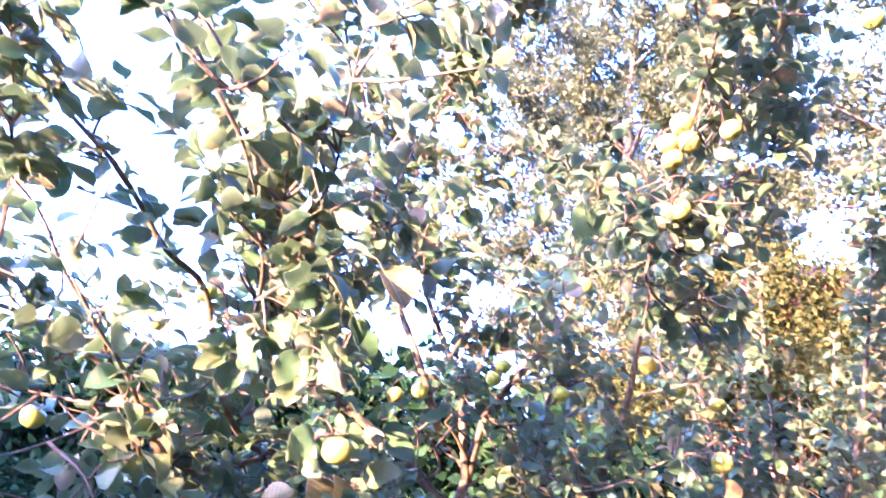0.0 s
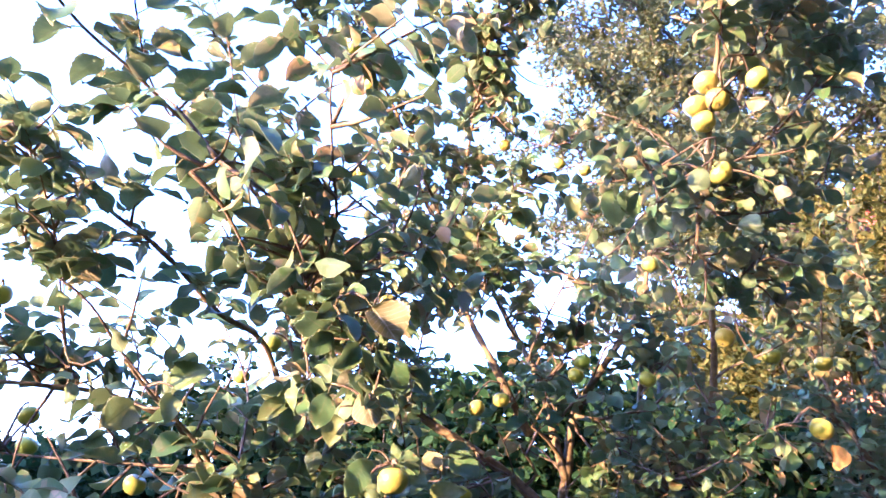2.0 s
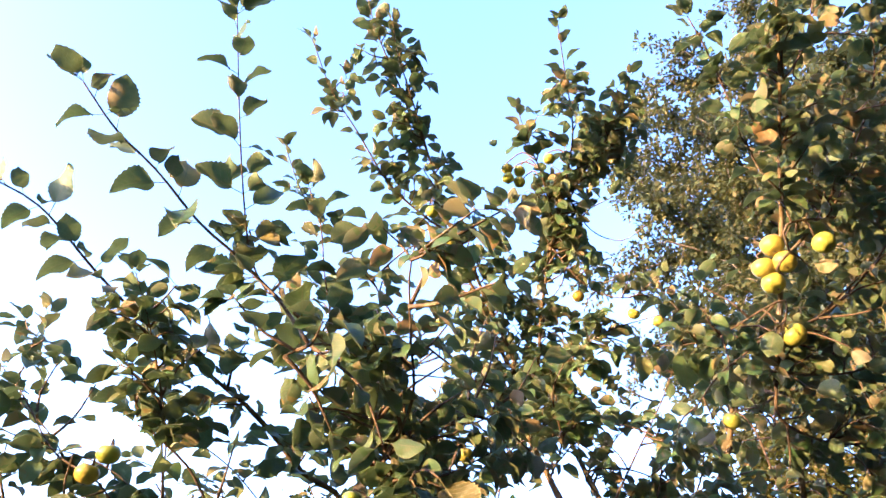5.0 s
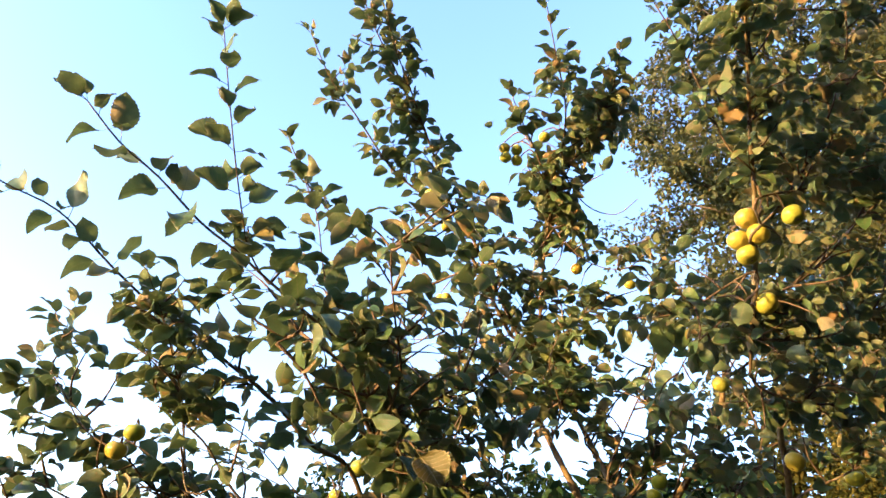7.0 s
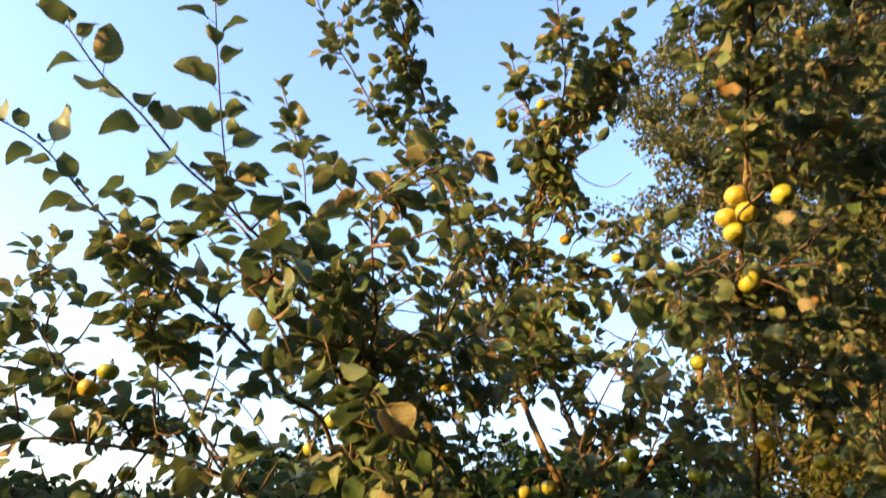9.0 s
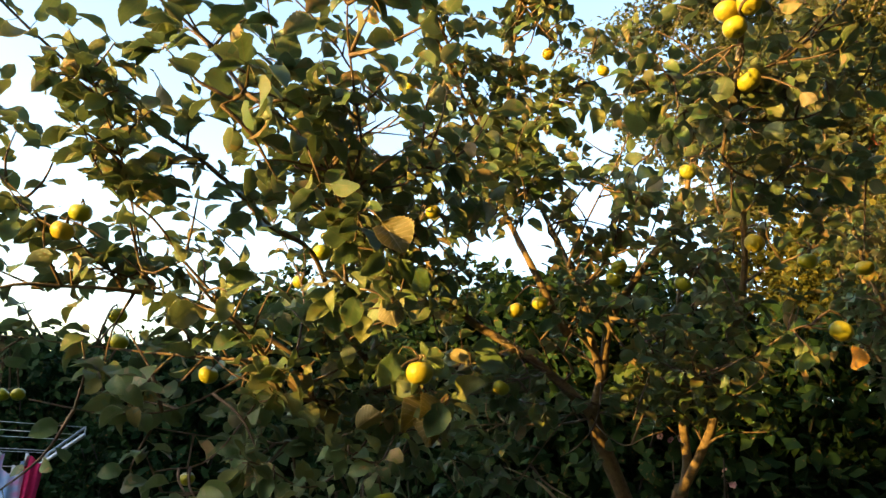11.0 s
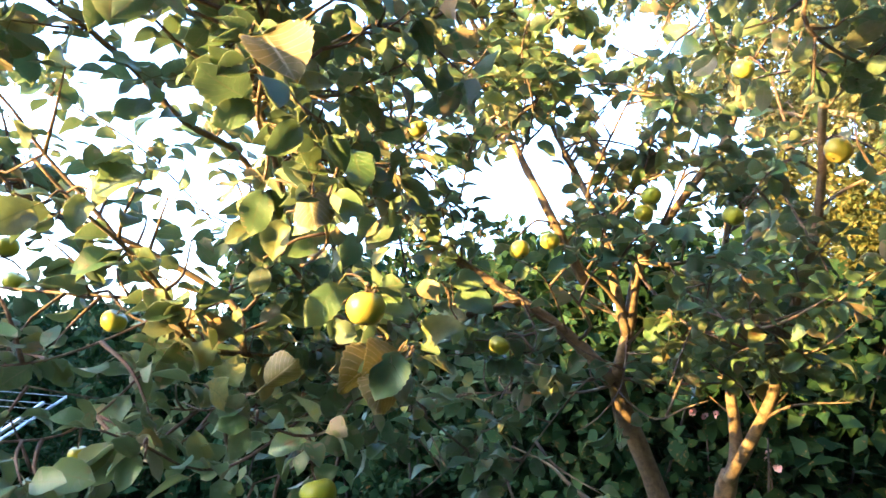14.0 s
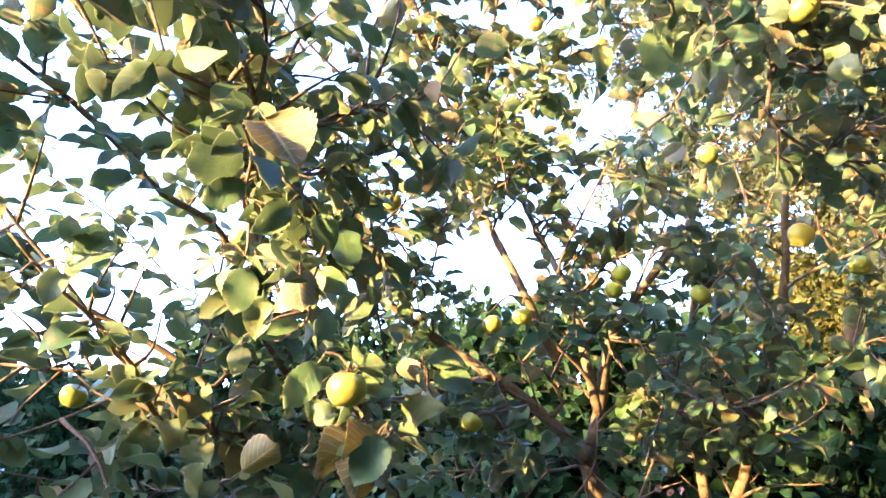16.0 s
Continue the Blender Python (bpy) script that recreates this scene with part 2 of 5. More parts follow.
def smooth_line(points, step=0.03):
    """A smooth line through the points, in even steps."""
    p = [Vector(q) for q in points]
    p = [2 * p[0] - p[1], *p, 2 * p[-1] - p[-2]]
    out = []
    for a, b, c, d in zip(p, p[1:], p[2:], p[3:]):
        n = max(2, int((c - b).length / step))
        for k in range(n):
            t = k / n
            out.append(0.5 * (2 * b + (c - a) * t + (2 * a - 5 * b + 4 * c - d) * t * t + (3 * b - a - 3 * c + d) * t ** 3))
    return out + [p[-2]]


def tube_into(bm, line, r0, r1, sides=7, rough=0.12, knots=0.0):
    """A tapering round rod along a line, slightly uneven."""
    rings, last = [], None
    n = len(line)
    for k, q in enumerate(line):
        ahead = (line[min(k + 1, n - 1)] - line[max(k - 1, 0)]).normalized()
        if last is None:
            last = ahead.orthogonal().normalized()
        last = (last - ahead * last.dot(ahead)).normalized()
        side = ahead.cross(last)
        r = r0 + (r1 - r0) * k / max(1, n - 1)
        r *= 1 + knots * max(0, noise.noise(q * 23)) * 2
        ring = []
        for s in range(sides):
            a = 2 * math.pi * s / sides
            w = r * (1 + rough * noise.noise(q * 40 + Vector((s * 1.7, 0, 0))))
            ring.append(bm.verts.new(q + (last * math.cos(a) + side * math.sin(a)) * w))
        rings.append(ring)
    for a, b in zip(rings, rings[1:]):
        for s in range(sides):
            bm.faces.new((a[s], a[(s + 1) % sides], b[(s + 1) % sides], b[s]))
    bm.faces.new(rings[0][::-1])
    bm.faces.new(rings[-1])


def box_into(bm, lo, hi, m=None):
    made = bmesh.ops.create_cube(bm, size=1)["verts"]
    for v in made:
        v.co = Vector([lo[k] + (v.co[k] + 0.5) * (hi[k] - lo[k]) for k in range(3)])
        if m:
            v.co = m @ v.co
    return made


# ---- leaves ----
def leaf_shape(rows, half, wide, fold, curl, twist, teeth, two=True, petiole=0.3, narrow=0.62, wave=0.035):
    """One leaf a unit long, from its stalk's end at -petiole along +y: points, faces, uv per corner, slot per face."""
    pts, faces, uvs, slots = [], [], [], []
    sheets = 2 if two else 1
    us = [j / half for j in range(-half, half + 1)] if half else [-1, 1]
    across = len(us)
    for sheet in range(sheets):
        first = len(pts)
        for i in range(rows + 1):
            v = i / rows
            w = wide * max(0.0, math.sin(math.pi * v ** 0.86)) ** narrow * (1 if v < 0.8 else 1 - 2.2 * (v - 0.8))
            if i == rows:
                w = 0.004
            for u in us:
                w2 = w * (1 + (teeth if i % 2 else -teeth) * (abs(u) == 1))
                x = u * w2
                z = fold * abs(x) * (0.5 + 2.2 * abs(x)) - curl * v * v + wave * math.sin(9 * v + 2 * u + 20 * wide) * abs(u)
                y = v - 0.25 * abs(curl) * v ** 3
                a = twist * v
                pts.append((x * math.cos(a) - z * math.sin(a), y, x * math.sin(a) + z * math.cos(a) - 0.006 * sheet))
        for i in range(rows):
            for j in range(across - 1):
                a = first + i * across + j
                f = (a, a + 1, a + across + 1, a + across)
                q = [(j / (across - 1), i / rows), ((j + 1) / (across - 1), i / rows), ((j + 1) / (across - 1), (i + 1) / rows), (j / (across - 1), (i + 1) / rows)]
                faces.append(f if sheet == 0 else f[::-1])
                uvs.extend(q if sheet == 0 else q[::-1])
                slots.append(sheet)
    if petiole:
        first = len(pts)
        for y, r in ((-petiole, 0.013), (0.06, 0.011)):
            for s in range(3):
                pts.append((r * math.cos(2.1 * s), y, r * math.sin(2.1 * s) - 0.006 + 0.05 * (y < 0) * petiole))
        for s in range(3):
            faces.append((first + s, first + (s + 1) % 3, first + 3 + (s + 1) % 3, first + 3 + s))
            uvs.extend([(0.5, 0.5)] * 4)
            slots.append(sheets)
    return np.array(pts), np.array(faces), np.array(uvs), np.array(slots)


def leaf_kinds(count, rows, half, two, seed, wide=(0.28, 0.37), **more):
    rnd = random.Random(seed)
    return [leaf_shape(rows, half, rnd.uniform(*wide), rnd.uniform(0.0, 0.6), rnd.uniform(-0.12, 0.42), rnd.uniform(-0.5, 0.5), 0.045 if rows > 7 else 0.02, two, **more) for _ in range(count)]


HERO = leaf_kinds(14, 21, 2, True, 5, wide=(0.28, 0.36), narrow=0.62, wave=0.055)
COMMON = leaf_kinds(10, 5, 1, True, 6, wide=(0.28, 0.36), narrow=0.58)
SMALL = leaf_kinds(8, 3, 0, False, 7, wide=(0.26, 0.34), petiole=0.0)
SLIM = leaf_kinds(8, 2, 0, False, 8, wide=(0.24, 0.32), petiole=0.0)


def mesh_of(name, pts, faces, uvs, slots, materials):
    me = bpy.data.meshes.new(name)
    me.vertices.add(len(pts))
    me.vertices.foreach_set("co", np.ascontiguousarray(pts, dtype=np.float32).ravel())
    me.loops.add(faces.size)
    me.loops.foreach_set("vertex_index", faces.astype(np.int32).ravel())
    me.polygons.add(len(faces))
    me.polygons.foreach_set("loop_start", np.arange(0, faces.size, 4, dtype=np.int32))
    me.polygons.foreach_set("material_index", slots.astype(np.int32))
    me.polygons.foreach_set("use_smooth", np.ones(len(faces), bool))
    layer = me.uv_layers.new(name="UVMap")
    layer.data.foreach_set("uv", uvs.astype(np.float32).ravel())
    for m in materials:
        me.materials.append(m)
    me.update()
    me.validate()
    return me


def turned(direction, normal, size, place):
    """The pose of a leaf: its blade runs along direction, its upper face looks along normal."""
    y = direction.normalized()
    x = y.cross(normal)
    if x.length < 1e-4:
        x = y.orthogonal()
    x.normalize()
    z = x.cross(y)
    return Matrix(((x.x * size, y.x * size, z.x * size, place.x), (x.y * size, y.y * size, z.y * size, place.y), (x.z * size, y.z * size, z.z * size, place.z), (0, 0, 0, 1)))


def joined(name, kinds, poses, materials, rnd):
    """All the leaves of the poses as one mesh."""
    groups = [[] for _ in kinds]
    for m in poses:
        groups[rnd.randrange(len(kinds))].append(m)
    all_pts, all_faces, all_uvs, all_slots, base = [], [], [], [], 0
    for (pts, faces, uvs, slots), ms in zip(kinds, groups):
        if not ms:
            continue
        a = np.array([[list(r) for r in m] for m in ms])
        out = np.einsum("nij,pj->npi", a[:, :3, :3], pts) + a[:, None, :3, 3]
        n, p = len(ms), len(pts)
        all_pts.append(out.reshape(-1, 3))
        all_faces.append((faces[None] + (base + np.arange(n) * p)[:, None, None]).reshape(-1, 4))
        all_uvs.append(np.tile(uvs, (n, 1)))
        all_slots.append(np.tile(slots, n))
        base += n * p
    return mesh_of(name, np.concatenate(all_pts), np.concatenate(all_faces), np.concatenate(all_uvs), np.concatenate(all_slots), materials)


HERO_MESHES = [mesh_of("leaf", *k, [LEAF_TOP, LEAF_UNDER, PETIOLE]) for k in HERO]
SPREAD = leaf_shape(21, 3, 0.5, 0.5, 0.06, 0.1, 0.045, narrow=0.62, wave=0.05)     # a broad blade, half folded
CURLED = leaf_shape(19, 2, 0.33, 0.7, 0.2, 0.3, 0.04, narrow=0.7, wave=0.05)          # a narrower one, rolled up at its sides
SPREAD_MESH = mesh_of("leaf", *SPREAD, [LEAF_OLIVE, LEAF_OLIVE, PETIOLE])
OLIVE_MESH = mesh_of("leaf", *CURLED, [LEAF_OLIVE, LEAF_OLIVE, PETIOLE])
GOLD_MESH = mesh_of("leaf", *CURLED, [LEAF_GOLD, LEAF_GOLD, PETIOLE])
UP = Vector((0, 0, 1))
SUNWARD = Vector((math.cos(SUN_AZ) * math.cos(SUN_EL), math.sin(SUN_AZ) * math.cos(SUN_EL), math.sin(SUN_EL)))


def any_way(rnd):
    while True:
        v = Vector((rnd.uniform(-1, 1), rnd.uniform(-1, 1), rnd.uniform(-1, 1)))
        if 0.1 < v.length < 1:
            return v.normalized()


def leaf_pose(rnd, place, stem, turn, size, droop, rise=0.0):
    """A leaf that leaves its shoot sideways and spreads its upper face to the sky; droop lets its tip hang."""
    side = stem.orthogonal().normalized()
    out = Matrix.Rotation(turn, 3, stem) @ side
    out = (out - UP * out.z * 0.55).normalized()
    way = (out * 1.0 + stem * (rise + rnd.uniform(0.1, 0.75)) - UP * droop + any_way(rnd) * 0.3).normalized()
    face = (UP * 0.85 + stem * 0.35 - out * 0.25 - SUNWARD * 0.22 + any_way(rnd) * 0.75).normalized()
    return turned(way, face, size, place + way * size * 0.3)


# ---- ground ----
def ground():
    bm = bmesh.new()
    n, far = 60, 300.0
    grid = [[bm.verts.new(((abs(x := 2 * i / n - 1)) ** 2.5 * math.copysign(far, x), (abs(y := 2 * j / n - 1)) ** 2.5 * math.copysign(far, y) + 2, 0.05 * noise.noise(Vector((i * 0.7, j * 0.7, 0))) - 0.03)) for i in range(n + 1)] for j in range(n + 1)]
    for j in range(n):
        for i in range(n):
            bm.faces.new((grid[j][i], grid[j][i + 1], grid[j + 1][i + 1], grid[j + 1][i]))
    tagged(part("ground", bm, SOIL), "dark green lawn under the apple trees", "ground", kind="structure")
    rnd = random.Random(3)
    blade = [leaf_shape(2, 1, 0.05, 0.3, 0.3, 0.4, 0.0, False, 0.0)]
    poses = []
    for _ in range(12000):
        q = Vector((rnd.uniform(-6, 3.6), rnd.uniform(-3, 6.5), -0.01))
        poses.append(turned(UP + any_way(rnd) * 0.4, any_way(rnd), rnd.uniform(0.06, 0.16), q))
    ob = new("grass", joined("grass", blade, poses, [GRASS], rnd))
    tagged(ob, "uncut green grass growing on the lawn", "grass", kind="stuff")


ground()


# ---- apple trees ----
class Tree:
    """What a tree has grown: its limbs, the joined leaves and a count of the single ones."""

    def __init__(self, ob, seed):
        self.ob, self.rnd, self.poses, self.lines, self.single, self.twigs, self.free = ob, random.Random(seed), [], [], 0, bmesh.new(), False


BARE = []                            # stretches of bark kept clear of leaves towards the camera's last positions
FRUIT_AT = []                        # filled before the limbs grow
VIEW_POINT = Vector((0.6, 0.3, 1.75))  # close to the camera; leaves between it and the fruit are left out


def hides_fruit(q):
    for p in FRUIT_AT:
        for out, far in (((VIEW_POINT - p).normalized(), 0.7), (SUNWARD, 0.35)):
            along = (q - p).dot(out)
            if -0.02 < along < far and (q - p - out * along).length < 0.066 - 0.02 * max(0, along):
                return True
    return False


# gaps cleared along the camera's sight lines, so sky shows: a place, its radius
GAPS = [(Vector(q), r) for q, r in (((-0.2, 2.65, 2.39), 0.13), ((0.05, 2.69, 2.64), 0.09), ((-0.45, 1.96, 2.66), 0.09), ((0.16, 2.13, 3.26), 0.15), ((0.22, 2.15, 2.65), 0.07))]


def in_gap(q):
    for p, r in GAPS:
        out = (VIEW_POINT - p).normalized()
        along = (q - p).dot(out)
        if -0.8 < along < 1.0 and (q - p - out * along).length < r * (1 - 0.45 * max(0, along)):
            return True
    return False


# lanes cleared so low sun hits chosen spots: where, the lane's radius and length
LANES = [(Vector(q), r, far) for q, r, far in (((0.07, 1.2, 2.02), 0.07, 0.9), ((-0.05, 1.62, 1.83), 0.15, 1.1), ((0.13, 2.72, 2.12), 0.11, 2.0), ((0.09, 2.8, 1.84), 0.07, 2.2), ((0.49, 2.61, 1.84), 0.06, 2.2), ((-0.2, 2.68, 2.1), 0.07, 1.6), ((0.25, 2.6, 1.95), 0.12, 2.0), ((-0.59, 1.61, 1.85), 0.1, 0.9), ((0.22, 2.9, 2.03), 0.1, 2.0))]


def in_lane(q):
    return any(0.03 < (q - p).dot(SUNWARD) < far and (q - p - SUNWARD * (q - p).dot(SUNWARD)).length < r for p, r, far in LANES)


def hides_bark(q):
    for p in BARE:
        out = (Vector((0.55, 0.72, 1.68)) - p).normalized()
        along = (q - p).dot(out)
        if 0.01 < along < 1.1 and (q - p - out * along).length < 0.038 - 0.015 * along:
            return True
    return False


def round_trunks(q):
    """The bare, dark room round the forked trunks, below the crown."""
    return q.x > 0.16 and q.y > 2.2 and q.z < 1.86


def put_leaf(tree, branch, m, near):
    size = m.col[1].xyz
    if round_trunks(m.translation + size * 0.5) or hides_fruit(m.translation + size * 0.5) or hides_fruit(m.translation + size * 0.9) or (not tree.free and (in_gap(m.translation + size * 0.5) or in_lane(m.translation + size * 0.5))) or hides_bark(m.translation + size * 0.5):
        return False
    if near and tree.single < 300:
        ob = new("leaf", tree.rnd.choice(HERO_MESHES))
        tree.single += 1
        ob.parent = branch
        ob.matrix_local = m          # the branch's own place is the world's origin
    else:
        tree.poses.append(m)
    return True


def shoot_leaves(tree, branch, line, start, gap, size, droop, near):
    """Single leaves round a shoot, smaller towards its tip, with a tuft at the end."""
    rnd, run, turn = tree.rnd, 0.0, tree.rnd.uniform(0, 6)
    n = len(line)
    for k in range(1, n):
        run += (line[k] - line[k - 1]).length
        if k < start * n or run < gap:
            continue
        run = rnd.uniform(-0.3, 0.3) * gap
        turn += 2.4 + rnd.uniform(-0.5, 0.5)
        stem = (line[k] - line[k - 1]).normalized()
        s = size * rnd.uniform(0.75, 1.15) * (1 - 0.33 * (k / n) ** 3)
        put_leaf(tree, branch, leaf_pose(rnd, line[k], stem, turn, s, droop * rnd.uniform(0.3, 1.5), 0.9 * (k / n) ** 4), near)
        if near and rnd.random() < 0.2:
            put_leaf(tree, branch, leaf_pose(rnd, line[k], stem, turn + 2.6, s * rnd.uniform(0.6, 1.0), droop), near)
    stem = (line[-1] - line[-2]).normalized()
    for k in range(3):
        put_leaf(tree, branch, leaf_pose(rnd, line[-1], stem, turn + 2.1 * k, size * rnd.uniform(0.5, 0.75), -0.1, 1.3), near)


def spur(tree, branch, place, stem, length, size, near, droop=0.45):
    """A short side twig with a rosette of leaves."""
    rnd = tree.rnd
    way = (stem.orthogonal().normalized() * 0.9)
    way = (Matrix.Rotation(rnd.uniform(0, 6.28), 3, stem) @ way + stem * 0.4 + UP * 0.35 + any_way(rnd) * 0.3).normalized()
    tip = place + way * length
    bend = place + way * length * 0.5 + any_way(rnd) * length * 0.12
    line = smooth_line([place, bend, tip], 0.03)
    turn, hung = rnd.uniform(0, 6), 0
    for k in range(1, len(line)):
        if rnd.random() < 0.85:
            turn += 2.4
            hung += put_leaf(tree, branch, leaf_pose(rnd, line[k], way, turn, size * rnd.uniform(0.7, 1.1), droop * rnd.uniform(0.2, 1.5)), near)
    for k in range(rnd.randint(3, 5)):
        hung += put_leaf(tree, branch, leaf_pose(rnd, tip, way, turn + 1.7 * k, size * rnd.uniform(0.6, 1.1), droop * rnd.uniform(0.0, 1.4)), near)
    if hung > 2:
        tube_into(tree.twigs, line, 0.0032 + length * 0.008, 0.0016, 4, 0.1)


DENSE = {"spur": (15, 0.15), "shoot": (17.5, 0.11), "near": (8, 0.09), "none": (0, 0)}


def limb(tree, name, points, r0, r1, mode, more=1.0, size=None):
    """A limb or branch through the points, with its spurs and leaves."""
    base = Vector(points[0])
    if tree.lines and name == "branch":       # it grows out of the nearest older wood
        foot = min((q for l in tree.lines for q in l), key=lambda q: (q - base).length + 0.5 * max(0, q.z - base.z))
        if 0.02 < (foot - base).length < 0.6:
            points = [foot, *points]
    line = smooth_line(points)
    r0, r1 = (0.72 if r0 > 0.01 else 0.6 if r0 > 0.0075 else 0.45) * r0, 0.6 * r1
    bm = bmesh.new()
    tube_into(bm, line, r0, r1, 9 if r0 > 0.012 else 7, 0.15, 0.12 if r0 > 0.006 else 0.0)
    ob = under(part(name, bm, BARK if r0 > 0.008 else TWIG), tree.ob)
    tree.lines.append(line)
    rnd = tree.rnd
    rate, length = DENSE[mode]
    size = size or (0.097 if mode == "near" else 0.08 if tree is apple_a else 0.07)
    near = mode == "near"
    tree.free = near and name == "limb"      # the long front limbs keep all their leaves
    total = sum((b - a).length for a, b in zip(line, line[1:]))
    for _ in range(int(total * rate * more)):
        k = rnd.randrange(1, len(line)) if mode != "shoot" else rnd.randrange(1, max(2, int(len(line) * 0.93)))
        if near and k > 0.45 * len(line) and name == "branch":
            continue
        stem = (line[k] - line[k - 1]).normalized()
        spur(tree, ob, line[k], stem, length * rnd.uniform(0.4, 1.8) * (1 - 0.6 * (k / len(line)) ** 2 * (mode == "shoot")), size * 0.9, near and rnd.random() < 0.5)
    if mode in ("shoot", "near"):
        shoot_leaves(tree, ob, line, 0.05 if name == "limb" else 0.25, 0.016 if near else 0.019, size, 0.12, near or tree is apple_b)
    return ob


def trunk(tree, points, r0, r1):
    line = smooth_line(points, 0.06)
    bm = bmesh.new()
    tube_into(bm, line, r0, r1, 14, 0.3, 0.15)
    tree.lines.append(line)
    return under(part("trunk", bm, BARK), tree.ob)


def finish(tree):
    """The twigs and the leaves that nobody could tell apart singly."""
    tagged(under(part("twig", tree.twigs, TWIG), tree.ob), kind="stuff")
    ob = under(new("foliage", joined("foliage", COMMON, tree.poses, [LEAF_TOP, LEAF_UNDER, PETIOLE], tree.rnd)), tree.ob)
    tagged(ob, kind="stuff")


def hero_leaf(tree, base, tip, face, mesh=None):
    """One large leaf on a thin twig of its own from the nearest limb."""
    base, tip = Vector(base), Vector(tip)
    way = tip - base
    ob = new("leaf", mesh or tree.rnd.choice(HERO_MESHES))
    tree.single += 1
    under(ob, tree.ob)
    ob.matrix_local = Matrix.Translation(-tree.ob.location) @ turned(way, Vector(face), way.length, base)
    stalk = base - way * 0.28
    line = min(tree.lines, key=lambda l: min((q - stalk).length for q in l))
    foot = min(line, key=lambda q: (q - stalk).length)
    if (foot - stalk).length < 0.45:
        tube_into(tree.twigs, smooth_line([foot, (foot + stalk) / 2 + UP * 0.01, stalk], 0.03), 0.003, 0.0018, 5, 0.1)


CLUSTER = [(0.58, 1.91, 2.885), (0.635, 1.9, 2.89), (0.61, 1.88, 2.935), (0.6, 1.93, 2.845)]
RIGHT_FRUIT = [(0.63, 1.96, 2.70), (0.73, 1.83, 2.89), (0.42, 2.51, 2.69), (0.63, 2.36, 2.38), (0.84, 2.3, 2.11), (0.96, 2.84, 2.44), (0.78, 2.65, 2.41), (1.05, 1.7, 3.2), (0.39, 2.68, 2.34)]
HIGH_FRUIT = [(-0.45, 1.98, 3.18), (-0.51, 1.92, 3.3), (-0.34, 2.17, 3.69), (-0.3, 2.21, 3.7), (-0.335, 2.18, 3.645), (-0.3, 2.22, 3.65), (-0.16, 2.18, 3.71), (-0.79, 2.56, 3.21), (-0.73, 2.51, 3.18), (-0.12, 2.53, 3.25), (0.09, 2.59, 3.18), (0.19, 2.58, 3.13)]
LEFT_FRUIT = [(-0.95, 1.3, 2.11), (-0.93, 1.32, 2.165), (-1.16, 1.69, 1.97), (-1.21, 1.76, 1.9), (-0.87, 2.18, 2.21), (-0.83, 1.78, 1.82), (0.15, 2.67, 2.35), (0.18, 2.62, 2.385), (-0.08, 2.54, 2.23), (-0.15, 2.49, 2.19), (-0.16, 2.44, 1.91), (-0.61, 1.93, 2.24), (-0.46, 2.36, 2.53)]
LOW_FRUIT = [(-1.412, 1.565, 1.696), (-1.421, 1.619, 1.702), (-1.392, 1.548, 1.604), (-0.8, 1.75, 1.53)]
BIG_FRUIT = (-0.06, 1.64, 1.85)
BARE += [Vector(q) for q in ((0.08, 2.75, 1.87), (-0.0, 2.73, 1.94), (-0.06, 2.72, 1.99), (-0.13, 2.7, 2.04), (-0.2, 2.68, 2.08), (-0.29, 2.66, 2.13), (-0.37, 2.64, 2.17), (0.2, 2.85, 1.5), (0.2, 2.85, 1.58), (0.14, 2.83, 1.7), (0.37, 2.79, 1.52), (0.38, 2.79, 1.6), (0.39, 2.83, 1.73), (0.38, 2.83, 1.82), (0.49, 2.61, 1.84), (0.45, 2.66, 1.76), (-0.11, 2.57, 2.34), (-0.17, 2.58, 2.43), (-0.22, 2.59, 2.52), (0.29, 2.75, 2.49), (0.2, 2.74, 2.36), (0.6, 2.45, 2.36), (0.6, 2.37, 2.44), (0.11, 2.74, 2.02), (0.13, 2.73, 2.12))]
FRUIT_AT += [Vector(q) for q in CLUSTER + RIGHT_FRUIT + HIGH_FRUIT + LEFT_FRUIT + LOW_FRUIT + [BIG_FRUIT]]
apple_a = Tree(thing("apple_tree", (0.3, 2.9, 0), "spreading apple tree with brown limbs and yellow-green fruit", "tree", "apple trees"), 11)
apple_c = apple_a
apple_b = Tree(thing("apple_tree", (0.4, 2.95, 0), "forked apple tree with a tall leader, heavy with fruit", "tree", "apple trees"), 12)
filler_d = Tree(thing("apple_tree", (1.55, 3.6, 0), "low leafy tree added to fill in foliage behind the others", "tree", "apple trees"), 13)
trunk(apple_a, [(0.32, 2.9, -0.05), (0.29, 2.88, 0.7), (0.24, 2.86, 1.3), (0.2, 2.85, 1.56), (0.09, 2.81, 1.8), (0.08, 2.75, 1.9)], 0.055, 0.022)
trunk(apple_b, [(0.42, 2.95, -0.05), (0.36, 2.9, 0.8), (0.35, 2.84, 1.3), (0.37, 2.79, 1.56), (0.39, 2.76, 1.66)], 0.045, 0.023)
limb(apple_a, "limb", [(0.08, 2.75, 1.87), (-0.06, 2.72, 1.99), (-0.2, 2.68, 2.08), (-0.37, 2.64, 2.17), (-0.52, 2.53, 2.27), (-0.62, 2.35, 2.4)], .028, .018, "spur")
limb(apple_a, "limb", [(0.08, 2.75, 1.87), (0.11, 2.74, 2.02), (0.13, 2.73, 2.19), (0.18, 2.74, 2.31), (0.29, 2.75, 2.49), (0.37, 2.75, 2.63), (0.42, 2.7, 2.85)], .026, .014, "spur")
